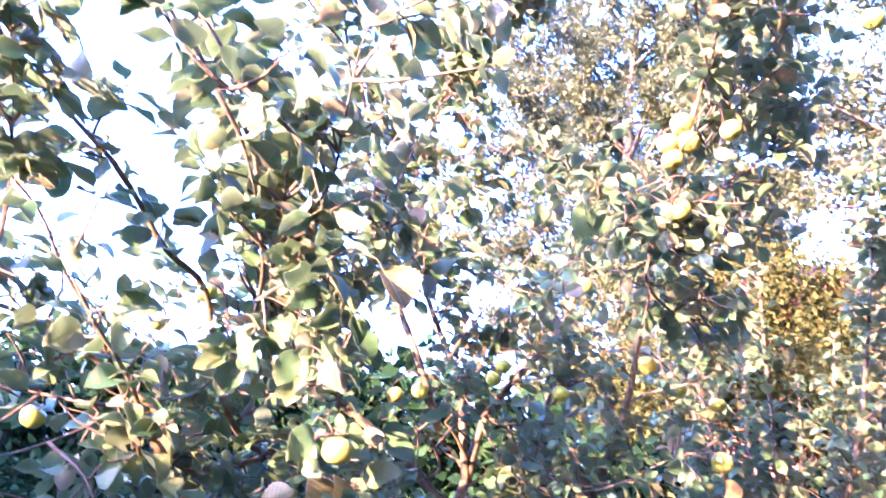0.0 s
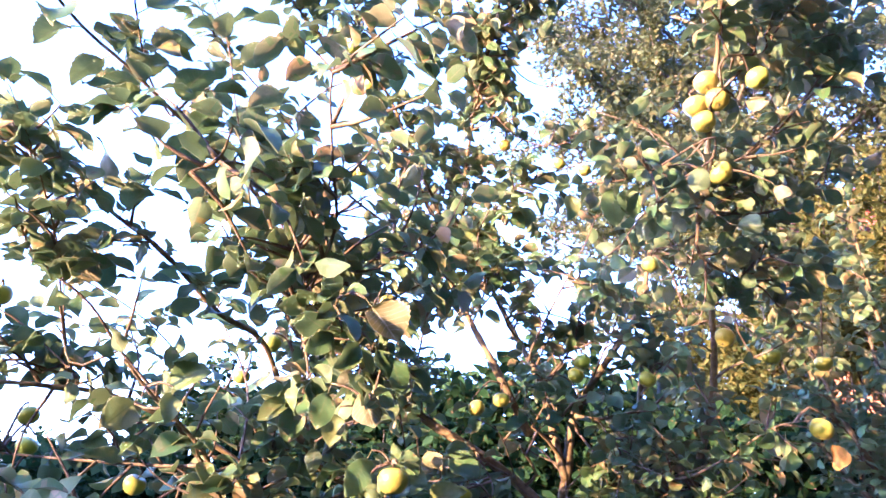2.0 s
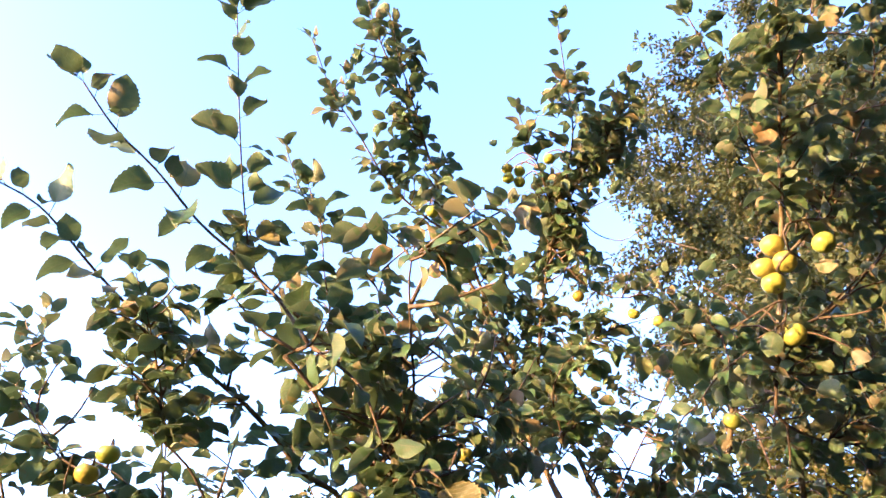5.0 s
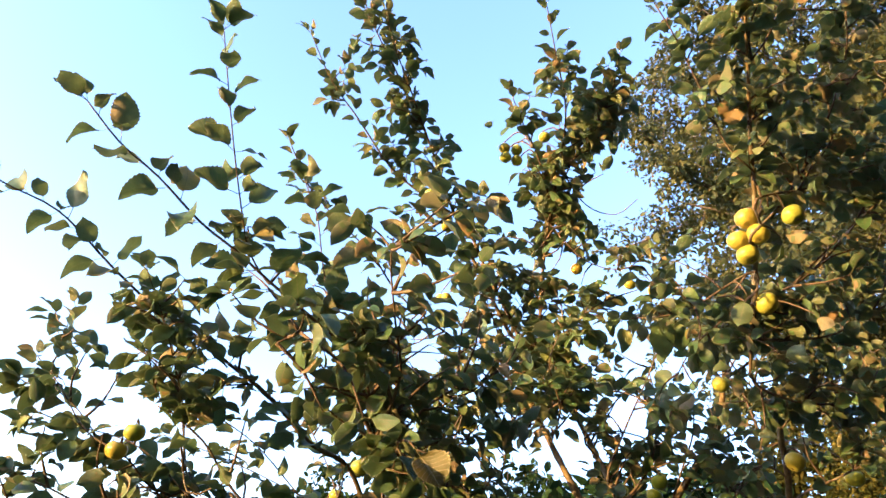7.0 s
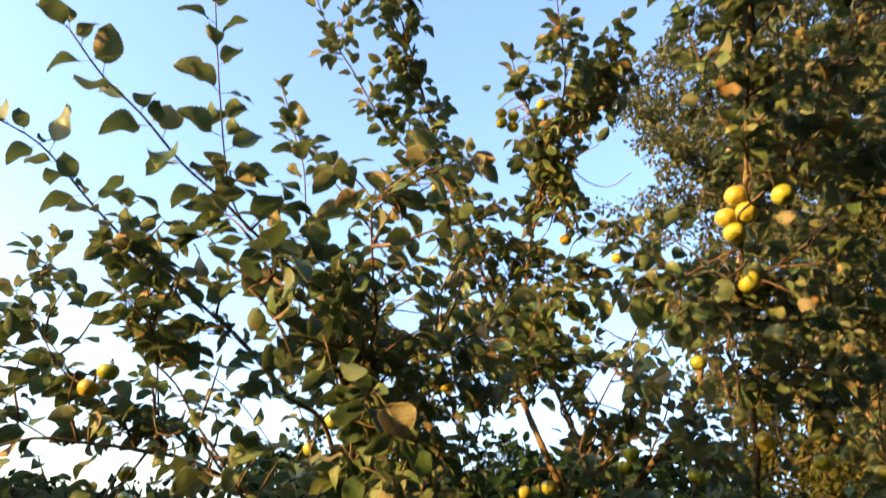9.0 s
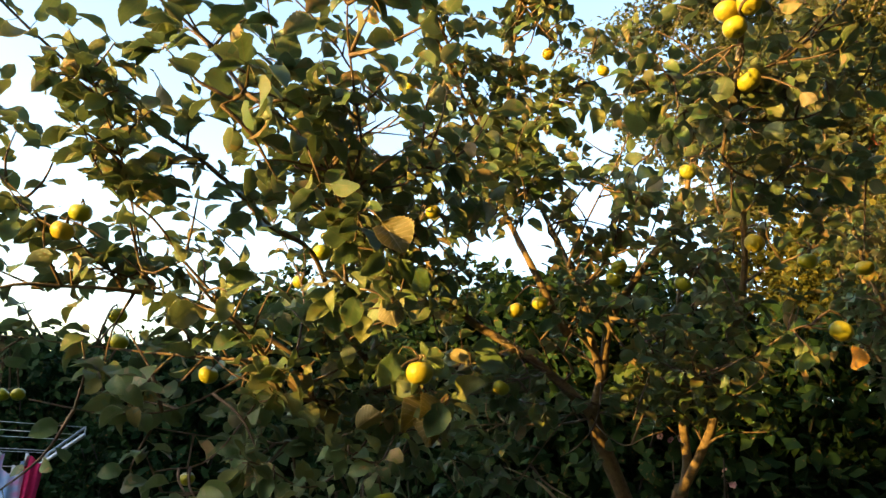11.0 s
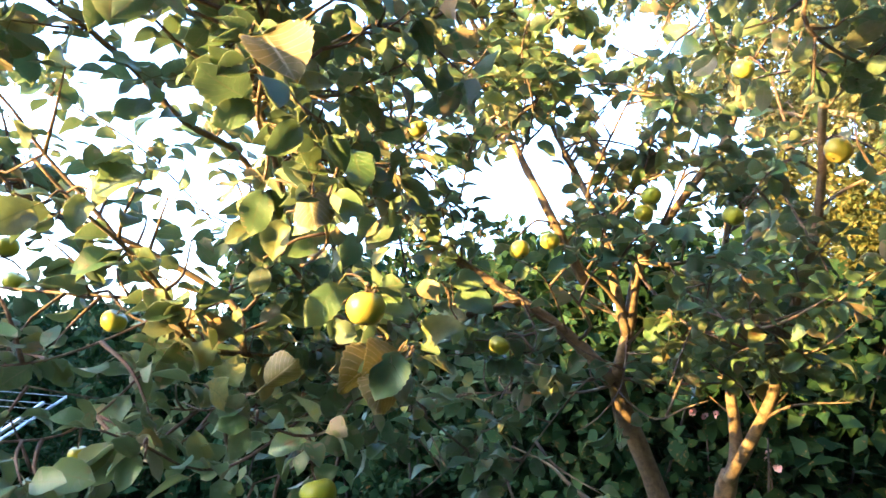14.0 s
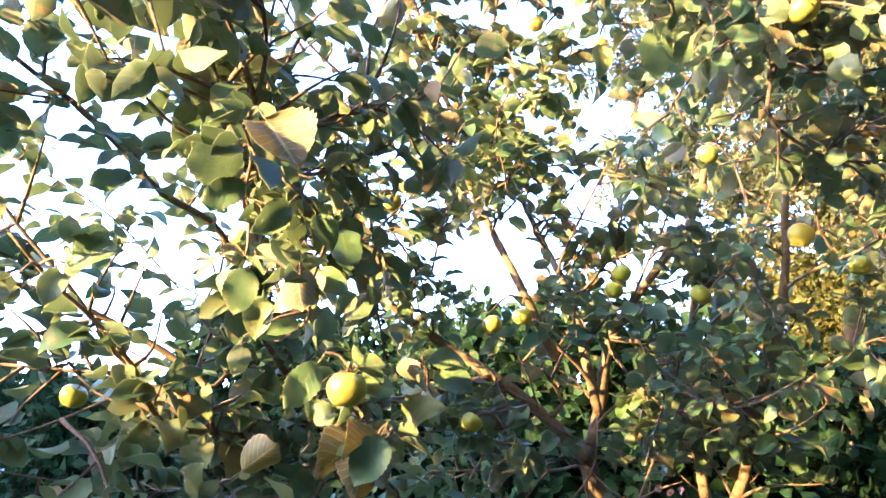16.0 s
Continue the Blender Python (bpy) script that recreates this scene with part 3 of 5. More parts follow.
limb(apple_a, "limb", [(0.11, 2.74, 1.99), (0.03, 2.65, 2.31), (-0.1, 2.74, 2.54), (-0.26, 2.77, 2.84), (-0.35, 2.75, 3.02)], .02, .012, "spur")
limb(apple_a, "limb", [(-0.01, 2.68, 2.14), (-0.11, 2.57, 2.34), (-0.22, 2.59, 2.52), (-0.35, 2.6, 2.74), (-0.46, 2.61, 2.95)], .02, .013, "spur")
limb(apple_a, "branch", [(-0.39, 2.59, 2.98), (-0.48, 2.44, 3.2), (-0.56, 2.29, 3.41), (-0.68, 2.15, 3.48), (-0.79, 1.99, 3.56), (-0.86, 1.79, 3.69), (-0.91, 1.63, 3.78), (-0.92, 1.45, 3.89)], .012, .003, "shoot")
limb(apple_a, "branch", [(-0.42, 2.57, 2.99), (-0.55, 2.38, 3.29), (-0.6, 2.21, 3.48), (-0.63, 1.99, 3.69), (-0.67, 1.79, 3.84), (-0.7, 1.57, 3.97), (-0.7, 1.42, 4.07)], .013, .003, "shoot")
limb(apple_a, "branch", [(-0.63, 1.99, 3.69), (-0.62, 1.81, 3.78), (-0.63, 1.63, 3.91), (-0.62, 1.54, 3.98)], .008, .003, "shoot")
limb(apple_a, "branch", [(-0.31, 2.62, 2.86), (-0.26, 2.49, 3.16), (-0.19, 2.36, 3.39), (-0.11, 2.24, 3.58), (-0.04, 2.1, 3.76), (-0.03, 1.93, 3.92), (-0.02, 1.78, 4.04)], .013, .003, "shoot", more=2.1)
limb(apple_a, "branch", [(-0.22, 2.38, 3.34), (-0.15, 2.34, 3.52), (-0.01, 2.24, 3.7), (0.12, 2.17, 3.82), (0.2, 2.05, 3.95)], .008, .003, "shoot", more=2.1)
limb(apple_a, "branch", [(-0.17, 2.33, 3.45), (-0.17, 2.15, 3.58), (-0.19, 2.03, 3.66), (-0.21, 1.92, 3.75)], .008, .003, "shoot", more=2.1)
limb(apple_a, "branch", [(-0.42, 2.57, 2.86), (-0.52, 2.45, 2.87), (-0.64, 2.28, 2.93), (-0.73, 2.12, 3.0), (-0.79, 1.99, 3.11), (-0.87, 1.85, 3.19), (-0.94, 1.7, 3.28), (-0.96, 1.55, 3.4)], .01, .003, "shoot", more=0.6)
limb(apple_a, "branch", [(-0.31, 2.61, 2.88), (-0.14, 2.52, 2.96), (-0.0, 2.43, 3.01), (0.14, 2.44, 3.06), (0.25, 2.45, 3.09)], .008, .003, "shoot", more=2.1)
limb(apple_a, "branch", [(-0.3, 2.56, 2.6), (-0.1, 2.5, 2.67), (0.08, 2.45, 2.66), (0.24, 2.41, 2.58), (0.36, 2.45, 2.54)], .008, .003, "shoot")
limb(apple_a, "branch", [(-0.1, 2.63, 2.55), (-0.0, 2.64, 2.58), (0.1, 2.68, 2.57), (0.18, 2.71, 2.54)], .008, .003, "shoot", more=0.3)
limb(apple_a, "branch", [(0.06, 2.65, 2.34), (0.14, 2.67, 2.47), (0.17, 2.65, 2.66), (0.15, 2.62, 2.82)], .009, .004, "spur")
limb(apple_a, "branch", [(0.13, 2.72, 2.22), (0.22, 2.72, 2.21), (0.32, 2.75, 2.24), (0.42, 2.79, 2.26)], .012, .005, "spur")
limb(apple_a, "branch", [(0.11, 2.76, 1.88), (0.25, 2.78, 1.88), (0.4, 2.8, 1.9)], .010, .005, "spur")
limb(apple_a, "branch", [(0.08, 2.75, 1.86), (-0.06, 2.82, 1.83), (-0.3, 2.73, 1.8), (-0.46, 2.65, 1.76)], .009, .004, "spur")
limb(apple_a, "branch", [(0.11, 2.73, 2.05), (0.06, 2.65, 2.12), (0.02, 2.58, 2.15)], .012, .006, "spur")
limb(apple_a, "branch", [(0.02, 2.67, 2.01), (0.0, 2.6, 2.06), (-0.01, 2.54, 2.08)], .010, .006, "spur")
limb(apple_a, "limb", [(0.28, 2.84, 1.35), (0.1, 2.88, 1.47), (-0.06, 2.9, 1.55), (-0.16, 2.93, 1.61), (-0.3, 2.93, 1.65)], .017, .004, "none")
limb(apple_b, "limb", [(0.39, 2.76, 1.64), (0.4, 2.81, 1.73), (0.38, 2.83, 1.88), (0.35, 2.87, 2.12), (0.35, 2.92, 2.34), (0.37, 2.9, 2.54)], .024, .014, "spur")
limb(apple_b, "limb", [(0.39, 2.74, 1.64), (0.49, 2.61, 1.84), (0.52, 2.58, 1.99), (0.58, 2.5, 2.2), (0.6, 2.45, 2.36), (0.6, 2.35, 2.47), (0.62, 2.25, 2.56)], .022, .013, "spur")
limb(apple_b, "limb", [(0.57, 2.04, 2.6), (0.61, 1.98, 2.82), (0.64, 1.85, 2.98), (0.66, 1.69, 3.12), (0.68, 1.57, 3.22), (0.7, 1.44, 3.39), (0.72, 1.3, 3.53)], .012, .004, "shoot")
limb(apple_b, "branch", [(0.62, 1.84, 2.85), (0.71, 1.9, 2.99), (0.83, 1.88, 3.18), (0.93, 1.81, 3.4), (0.96, 1.74, 3.6), (0.99, 1.64, 3.8)], .008, .003, "shoot", more=1.1)
limb(apple_b, "branch", [(0.59, 1.94, 2.69), (0.72, 2.05, 2.81), (0.87, 2.08, 2.98), (1.01, 2.07, 3.21), (1.11, 2.02, 3.44)], .008, .003, "shoot", more=1.1)
limb(apple_b, "branch", [(0.62, 1.88, 2.76), (0.53, 1.85, 2.7), (0.46, 1.84, 2.65), (0.37, 1.84, 2.63), (0.27, 1.83, 2.63)], .007, .003, "shoot", more=1.1)
limb(apple_b, "branch", [(0.65, 1.73, 2.99), (0.6, 1.64, 3.02), (0.56, 1.53, 3.14), (0.52, 1.41, 3.24), (0.49, 1.34, 3.29)], .007, .003, "shoot", more=0.3)
limb(apple_b, "branch", [(0.68, 1.57, 3.22), (0.76, 1.62, 3.41), (0.82, 1.61, 3.63), (0.87, 1.6, 3.84)], .007, .003, "shoot", more=1.1)
limb(apple_b, "branch", [(0.6, 1.92, 2.71), (0.52, 1.93, 2.65), (0.42, 2.0, 2.6), (0.33, 2.12, 2.53)], .007, .003, "shoot", more=1.1)
limb(apple_b, "branch", [(0.58, 2.01, 2.62), (0.68, 2.12, 2.66), (0.79, 2.23, 2.72), (0.94, 2.31, 2.84), (1.07, 2.38, 2.94)], .008, .003, "shoot", more=1.1)
limb(apple_b, "branch", [(0.57, 2.06, 2.51), (0.68, 2.23, 2.51), (0.81, 2.38, 2.57), (0.95, 2.51, 2.68)], .008, .003, "shoot", more=1.1)
limb(apple_b, "branch", [(0.6, 2.47, 2.29), (0.65, 2.41, 2.31), (0.73, 2.35, 2.33), (0.8, 2.28, 2.35)], .008, .003, "shoot", more=1.1)
limb(apple_b, "branch", [(0.53, 2.58, 2.01), (0.61, 2.49, 2.05), (0.68, 2.37, 2.09), (0.74, 2.26, 2.11), (0.8, 2.2, 2.11)], .008, .003, "shoot", more=1.1)
limb(apple_b, "branch", [(0.52, 2.58, 1.99), (0.56, 2.46, 1.94), (0.61, 2.35, 1.95), (0.65, 2.3, 1.98)], .007, .003, "shoot", more=1.1)
limb(apple_b, "branch", [(0.35, 2.87, 2.12), (0.31, 2.67, 2.05), (0.3, 2.48, 1.93), (0.29, 2.39, 1.84)], .007, .003, "shoot", more=1.1)
limb(apple_b, "branch", [(0.37, 2.83, 1.95), (0.44, 2.6, 1.95), (0.48, 2.46, 1.91)], .007, .003, "shoot", more=1.1)
limb(apple_c, "limb", [(-0.2, 2.68, 2.08), (-0.4, 2.43, 1.95), (-0.44, 2.12, 1.9), (-0.5, 1.95, 2.01), (-0.53, 1.78, 2.19), (-0.59, 1.65, 2.23), (-0.64, 1.54, 2.3), (-0.67, 1.45, 2.34)], .017, .010, "near", more=0.9)
limb(apple_c, "limb", [(-0.49, 1.98, 2.01), (-0.39, 1.79, 2.06), (-0.31, 1.59, 2.18), (-0.31, 1.46, 2.27)], .010, .009, "near", more=0.5)
limb(apple_c, "limb", [(-0.67, 1.45, 2.34), (-0.73, 1.39, 2.38), (-0.81, 1.31, 2.44), (-0.87, 1.19, 2.48), (-0.92, 1.06, 2.54), (-0.97, 0.89, 2.62), (-1.02, 0.75, 2.63), (-1.03, 0.65, 2.66)], .009, .003, "near", size=0.108, more=0.2)
limb(apple_c, "limb", [(-0.31, 1.46, 2.27), (-0.32, 1.39, 2.36), (-0.37, 1.31, 2.43), (-0.44, 1.18, 2.49), (-0.48, 1.08, 2.53), (-0.52, 0.99, 2.56), (-0.55, 0.86, 2.61), (-0.58, 0.76, 2.64), (-0.59, 0.66, 2.68)], .009, .003, "near", size=0.102, more=0.2)
limb(apple_c, "branch", [(-0.48, 1.21, 2.51), (-0.47, 1.12, 2.54), (-0.45, 1.05, 2.59), (-0.43, 0.96, 2.69), (-0.4, 0.87, 2.78), (-0.36, 0.75, 2.91)], .006, .002, "near", size=0.092)
limb(apple_c, "branch", [(-0.37, 1.48, 2.38), (-0.43, 1.45, 2.5), (-0.47, 1.39, 2.65), (-0.49, 1.33, 2.8), (-0.51, 1.27, 2.88)], .007, .003, "near", more=0.9)
limb(apple_c, "branch", [(-0.24, 1.47, 2.19), (-0.14, 1.38, 2.3), (-0.11, 1.28, 2.39), (-0.08, 1.18, 2.48), (-0.05, 1.13, 2.52)], .008, .003, "spur", more=2.1)
limb(apple_c, "branch", [(-0.24, 1.44, 2.24), (-0.19, 1.25, 2.32), (-0.2, 1.11, 2.3), (-0.22, 1.04, 2.24)], .007, .003, "spur", more=2.1)
limb(apple_c, "branch", [(-0.24, 1.49, 2.13), (-0.17, 1.55, 2.28), (-0.12, 1.66, 2.39), (-0.11, 1.77, 2.44)], .008, .003, "spur", more=2.1)
limb(apple_c, "branch", [(-0.43, 2.25, 1.89), (-0.49, 2.03, 1.8), (-0.51, 1.87, 1.78), (-0.51, 1.73, 1.78), (-0.48, 1.6, 1.86), (-0.5, 1.51, 1.92), (-0.52, 1.43, 1.96), (-0.55, 1.35, 2.02)], .012, .005, "near")
limb(apple_c, "branch", [(-0.34, 1.66, 2.14), (-0.22, 1.49, 2.12), (-0.11, 1.37, 2.12), (-0.05, 1.28, 2.11)], .008, .003, "near", size=0.074)
limb(apple_c, "branch", [(-0.4, 1.87, 1.98), (-0.21, 1.7, 1.97), (-0.09, 1.54, 1.96), (-0.04, 1.44, 1.97)], .008, .003, "near", size=0.074)
limb(apple_c, "branch", [(-0.44, 2.12, 1.9), (-0.21, 1.85, 1.9), (-0.09, 1.69, 1.89), (-0.04, 1.6, 1.88)], .007, .003, "near", size=0.074)
limb(apple_c, "branch", [(-0.43, 2.25, 1.89), (-0.19, 1.99, 1.84), (-0.07, 1.83, 1.81), (-0.05, 1.73, 1.77)], .007, .003, "near", size=0.074)
limb(apple_c, "branch", [(-0.43, 2.31, 1.87), (-0.28, 1.94, 1.68), (-0.18, 1.7, 1.64), (-0.18, 1.57, 1.66), (-0.2, 1.47, 1.7)], .008, .003, "near", size=0.074)
limb(apple_c, "branch", [(-0.45, 2.3, 1.84), (-0.32, 1.77, 1.61), (-0.29, 1.59, 1.57), (-0.31, 1.49, 1.6), (-0.32, 1.41, 1.62)], .008, .003, "near", size=0.074)
limb(apple_c, "branch", [(-0.4, 2.43, 1.95), (-0.14, 2.13, 1.91), (-0.06, 1.93, 1.92), (-0.0, 1.97, 1.92)], .007, .003, "near", size=0.074)
limb(apple_c, "branch", [(-0.45, 2.3, 1.85), (-0.24, 2.2, 1.7), (-0.13, 2.14, 1.6)], .007, .003, "spur")
limb(apple_c, "branch", [(-0.6, 1.88, 1.9), (-0.82, 1.67, 2.01), (-0.95, 1.52, 2.01), (-1.04, 1.4, 1.99), (-1.1, 1.31, 1.97), (-1.17, 1.22, 1.9), (-1.23, 1.1, 1.82)], .012, .005, "spur")
limb(apple_c, "branch", [(-0.9, 1.57, 2.04), (-0.94, 1.44, 2.05), (-0.94, 1.33, 2.1), (-1.08, 1.28, 2.16), (-1.2, 1.22, 2.28), (-1.31, 1.19, 2.36)], .007, .003, "shoot", more=1.1)
limb(apple_c, "branch", [(-0.91, 1.56, 2.03), (-0.89, 1.47, 2.16), (-0.86, 1.37, 2.28), (-0.83, 1.28, 2.37), (-0.8, 1.17, 2.44)], .007, .003, "shoot", more=1.1)
limb(apple_c, "branch", [(-0.52, 1.63, 1.86), (-0.57, 1.49, 1.98), (-0.63, 1.41, 2.06), (-0.67, 1.33, 2.14), (-0.74, 1.22, 2.21), (-0.75, 1.15, 2.3)], .009, .003, "shoot", more=1.1)
limb(apple_c, "branch", [(-1.06, 1.37, 1.97), (-1.22, 1.3, 2.02), (-1.36, 1.24, 2.05)], .007, .003, "shoot", more=1.1)
limb(apple_c, "branch", [(-0.68, 1.69, 1.86), (-0.99, 1.65, 1.86), (-1.19, 1.56, 1.86), (-1.38, 1.46, 1.86)], .008, .003, "shoot", more=1.1)
limb(apple_c, "branch", [(-0.6, 1.88, 1.9), (-0.71, 2.01, 2.11), (-0.81, 2.02, 2.27), (-0.93, 1.99, 2.43)], .008, .003, "shoot", more=0.5)
limb(apple_c, "branch", [(-0.55, 1.92, 1.91), (-0.56, 1.99, 2.14), (-0.47, 2.02, 2.25), (-0.4, 2.09, 2.38)], .008, .003, "shoot", more=1.1)
limb(apple_c, "branch", [(-0.64, 1.73, 1.83), (-0.69, 1.55, 1.71), (-0.8, 1.43, 1.68), (-0.9, 1.3, 1.69)], .007, .003, "spur")
limb(apple_c, "branch", [(-0.58, 1.77, 1.81), (-0.54, 1.55, 1.61), (-0.55, 1.39, 1.57)], .007, .003, "spur")
limb(apple_a, "branch", [(-0.52, 2.53, 2.27), (-0.5, 2.36, 2.4), (-0.46, 2.2, 2.52), (-0.4, 2.11, 2.64), (-0.34, 2.0, 2.73)], .009, .003, "shoot", more=1.0)
limb(apple_a, "branch", [(-0.53, 2.33, 2.44), (-0.45, 2.06, 2.55), (-0.46, 1.9, 2.56), (-0.47, 1.8, 2.58)], .008, .003, "shoot", more=1.0)
limb(apple_a, "branch", [(-0.22, 2.59, 2.52), (-0.14, 2.46, 2.61), (-0.14, 2.33, 2.73), (-0.07, 2.24, 2.82)], .008, .003, "shoot", more=0.3)
limb(apple_a, "branch", [(-0.35, 2.6, 2.74), (-0.37, 2.41, 2.72), (-0.37, 2.25, 2.75), (-0.36, 2.14, 2.83)], .008, .003, "shoot", more=0.3)
limb(apple_a, "branch", [(0.18, 2.74, 2.31), (0.25, 2.66, 2.44), (0.31, 2.57, 2.54), (0.33, 2.51, 2.66)], .008, .003, "shoot", more=0.3)
limb(apple_a, "branch", [(0.13, 2.73, 2.19), (0.24, 2.6, 2.06), (0.34, 2.53, 1.99), (0.43, 2.49, 2.0)], .008, .003, "spur")
limb(apple_a, "branch", [(0.22, 2.72, 2.21), (0.29, 2.66, 2.11), (0.37, 2.62, 2.07)], .007, .003, "spur")
limb(apple_a, "branch", [(-0.06, 2.72, 1.99), (-0.05, 2.52, 2.07), (-0.06, 2.4, 2.11), (-0.1, 2.33, 2.12)], .007, .003, "spur")
limb(apple_a, "branch", [(-0.2, 2.68, 2.08), (-0.09, 2.53, 1.95), (-0.08, 2.43, 1.87)], .007, .003, "spur")
limb(apple_a, "branch", [(0.03, 2.65, 2.31), (0.11, 2.55, 2.18), (0.11, 2.46, 2.09)], .007, .003, "spur")
limb(apple_a, "branch", [(0.11, 2.74, 2.02), (0.13, 2.61, 1.85), (0.1, 2.5, 1.75), (0.06, 2.44, 1.71)], .007, .003, "spur")
limb(apple_b, "branch", [(0.35, 2.92, 2.34), (0.42, 2.75, 2.39), (0.5, 2.63, 2.43), (0.53, 2.55, 2.51)], .007, .003, "shoot", more=1.1)
limb(apple_b, "branch", [(0.6, 2.45, 2.36), (0.54, 2.39, 2.38), (0.49, 2.35, 2.33), (0.44, 2.37, 2.26)], .007, .003, "shoot", more=1.1)
limb(apple_b, "branch", [(0.6, 2.35, 2.47), (0.66, 2.27, 2.51), (0.72, 2.19, 2.54), (0.78, 2.13, 2.54)], .007, .003, "shoot", more=1.1)
limb(apple_b, "branch", [(0.61, 2.34, 2.49), (0.55, 2.27, 2.57), (0.5, 2.2, 2.63), (0.48, 2.14, 2.71)], .007, .003, "shoot", more=1.1)
limb(apple_b, "branch", [(0.52, 2.58, 1.99), (0.48, 2.44, 2.0), (0.45, 2.4, 1.95)], .007, .003, "spur", more=2.2)
limb(apple_b, "branch", [(0.66, 1.65, 3.09), (0.78, 1.77, 3.26), (0.89, 1.92, 3.32), (1.02, 2.08, 3.39)], .007, .003, "shoot", more=1.1)
limb(apple_b, "branch", [(0.65, 1.77, 2.92), (0.79, 1.94, 3.05), (0.91, 2.05, 3.16), (1.04, 2.21, 3.22)], .007, .003, "shoot", more=1.1)
limb(apple_b, "branch", [(0.6, 1.94, 2.69), (0.68, 2.13, 2.75), (0.79, 2.24, 2.88), (0.93, 2.35, 3.02)], .007, .003, "shoot", more=1.1)
limb(apple_c, "branch", [(-0.45, 2.3, 1.84), (-0.53, 2.06, 1.7), (-0.63, 1.89, 1.65), (-0.78, 1.72, 1.65), (-0.86, 1.6, 1.66)], .007, .003, "spur")
limb(apple_c, "branch", [(-0.42, 2.44, 1.81), (-0.43, 2.26, 1.63), (-0.47, 2.1, 1.56), (-0.52, 1.99, 1.51)], .007, .003, "spur")
limb(apple_c, "branch", [(-0.24, 2.75, 1.84), (-0.26, 2.58, 1.66), (-0.31, 2.5, 1.56), (-0.34, 2.42, 1.5)], .007, .003, "spur")
limb(apple_c, "branch", [(-0.59, 2.01, 1.71), (-0.66, 1.86, 1.56), (-0.7, 1.72, 1.51), (-0.76, 1.63, 1.5)], .007, .003, "spur")
limb(apple_a, "branch", [(0.12, 2.71, 1.82), (0.22, 2.63, 1.77), (0.3, 2.55, 1.8), (0.36, 2.5, 1.82)], .007, .003, "spur")
limb(apple_a, "branch", [(0.01, 2.73, 1.87), (-0.07, 2.61, 1.71), (-0.1, 2.54, 1.62), (-0.15, 2.52, 1.54)], .007, .003, "spur")
limb(apple_c, "branch", [(-0.93, 1.49, 2.03), (-1.0, 1.38, 2.08), (-1.15, 1.28, 2.22), (-1.27, 1.24, 2.3), (-1.3, 1.23, 2.41), (-1.31, 1.23, 2.55)], .006, .002, "shoot")
limb(apple_c, "branch", [(-0.74, 1.39, 2.03), (-0.76, 1.32, 2.21), (-0.73, 1.22, 2.3), (-0.71, 1.12, 2.39), (-0.68, 1.01, 2.46)], .006, .002, "shoot")
limb(apple_c, "branch", [(-0.82, 1.46, 2.04), (-0.93, 1.37, 2.13), (-1.03, 1.3, 2.16), (-1.14, 1.23, 2.16), (-1.22, 1.19, 2.16)], .006, .002, "shoot")
limb(apple_a, "branch", [(-0.45, 2.56, 2.37), (-0.53, 2.47, 2.51), (-0.6, 2.38, 2.66), (-0.6, 2.36, 2.84)], .008, .003, "shoot")
limb(apple_a, "branch", [(-0.45, 2.66, 2.4), (-0.4, 2.62, 2.62), (-0.28, 2.59, 2.7), (-0.13, 2.55, 2.78), (-0.03, 2.56, 2.86)], .008, .003, "shoot")
limb(apple_a, "branch", [(-0.0, 2.61, 2.42), (0.1, 2.49, 2.55), (0.22, 2.36, 2.7), (0.29, 2.3, 2.84)], .008, .003, "shoot")
limb(apple_c, "branch", [(-0.37, 1.53, 2.3), (-0.38, 1.6, 2.42), (-0.37, 1.68, 2.54), (-0.37, 1.76, 2.66)], .007, .003, "spur", more=1.5)
limb(apple_c, "branch", [(-0.36, 1.71, 2.15), (-0.38, 1.78, 2.3), (-0.36, 1.88, 2.41), (-0.37, 1.94, 2.55)], .007, .003, "shoot")
limb(apple_a, "branch", [(-0.11, 2.24, 3.58), (-0.02, 2.33, 3.43), (0.1, 2.35, 3.37), (0.2, 2.3, 3.39)], .007, .003, "shoot", more=1.8)
limb(apple_a, "branch", [(-0.19, 2.36, 3.39), (-0.06, 2.45, 3.24), (0.1, 2.48, 3.19), (0.23, 2.41, 3.24)], .007, .003, "shoot", more=1.8)
limb(apple_c, "branch", [(-0.57, 2.45, 1.95), (-0.92, 2.24, 2.16), (-1.08, 2.04, 2.23), (-1.27, 1.93, 2.29), (-1.44, 1.82, 2.33)], .006, .003, "shoot", more=0.25)
limb(apple_c, "branch", [(-1.0, 2.15, 2.19), (-1.15, 1.98, 2.35), (-1.29, 1.8, 2.43), (-1.44, 1.72, 2.47)], .006, .003, "shoot", more=0.25)
limb(apple_c, "branch", [(-0.38, 1.78, 2.05), (-0.37, 1.73, 2.17), (-0.27, 1.75, 2.16), (-0.15, 1.8, 2.17)], .007, .003, "spur", more=2.2)
limb(apple_c, "branch", [(-0.5, 2.02, 1.99), (-0.53, 2.12, 2.15), (-0.51, 2.22, 2.28), (-0.5, 2.28, 2.4)], .007, .003, "spur", more=2.2)
hero_leaf(apple_a, (-0.13, 1.65, 1.89), (-0.14, 1.6, 1.81), (0.6, -0.8, 0.2))
hero_leaf(apple_a, (-0.13, 1.66, 1.83), (-0.09, 1.67, 1.79), (-0.5, 0.8, 0.4))
hero_leaf(apple_a, (-0.14, 1.67, 1.84), (-0.13, 1.66, 1.8), (0.6, -0.8, 0.2))
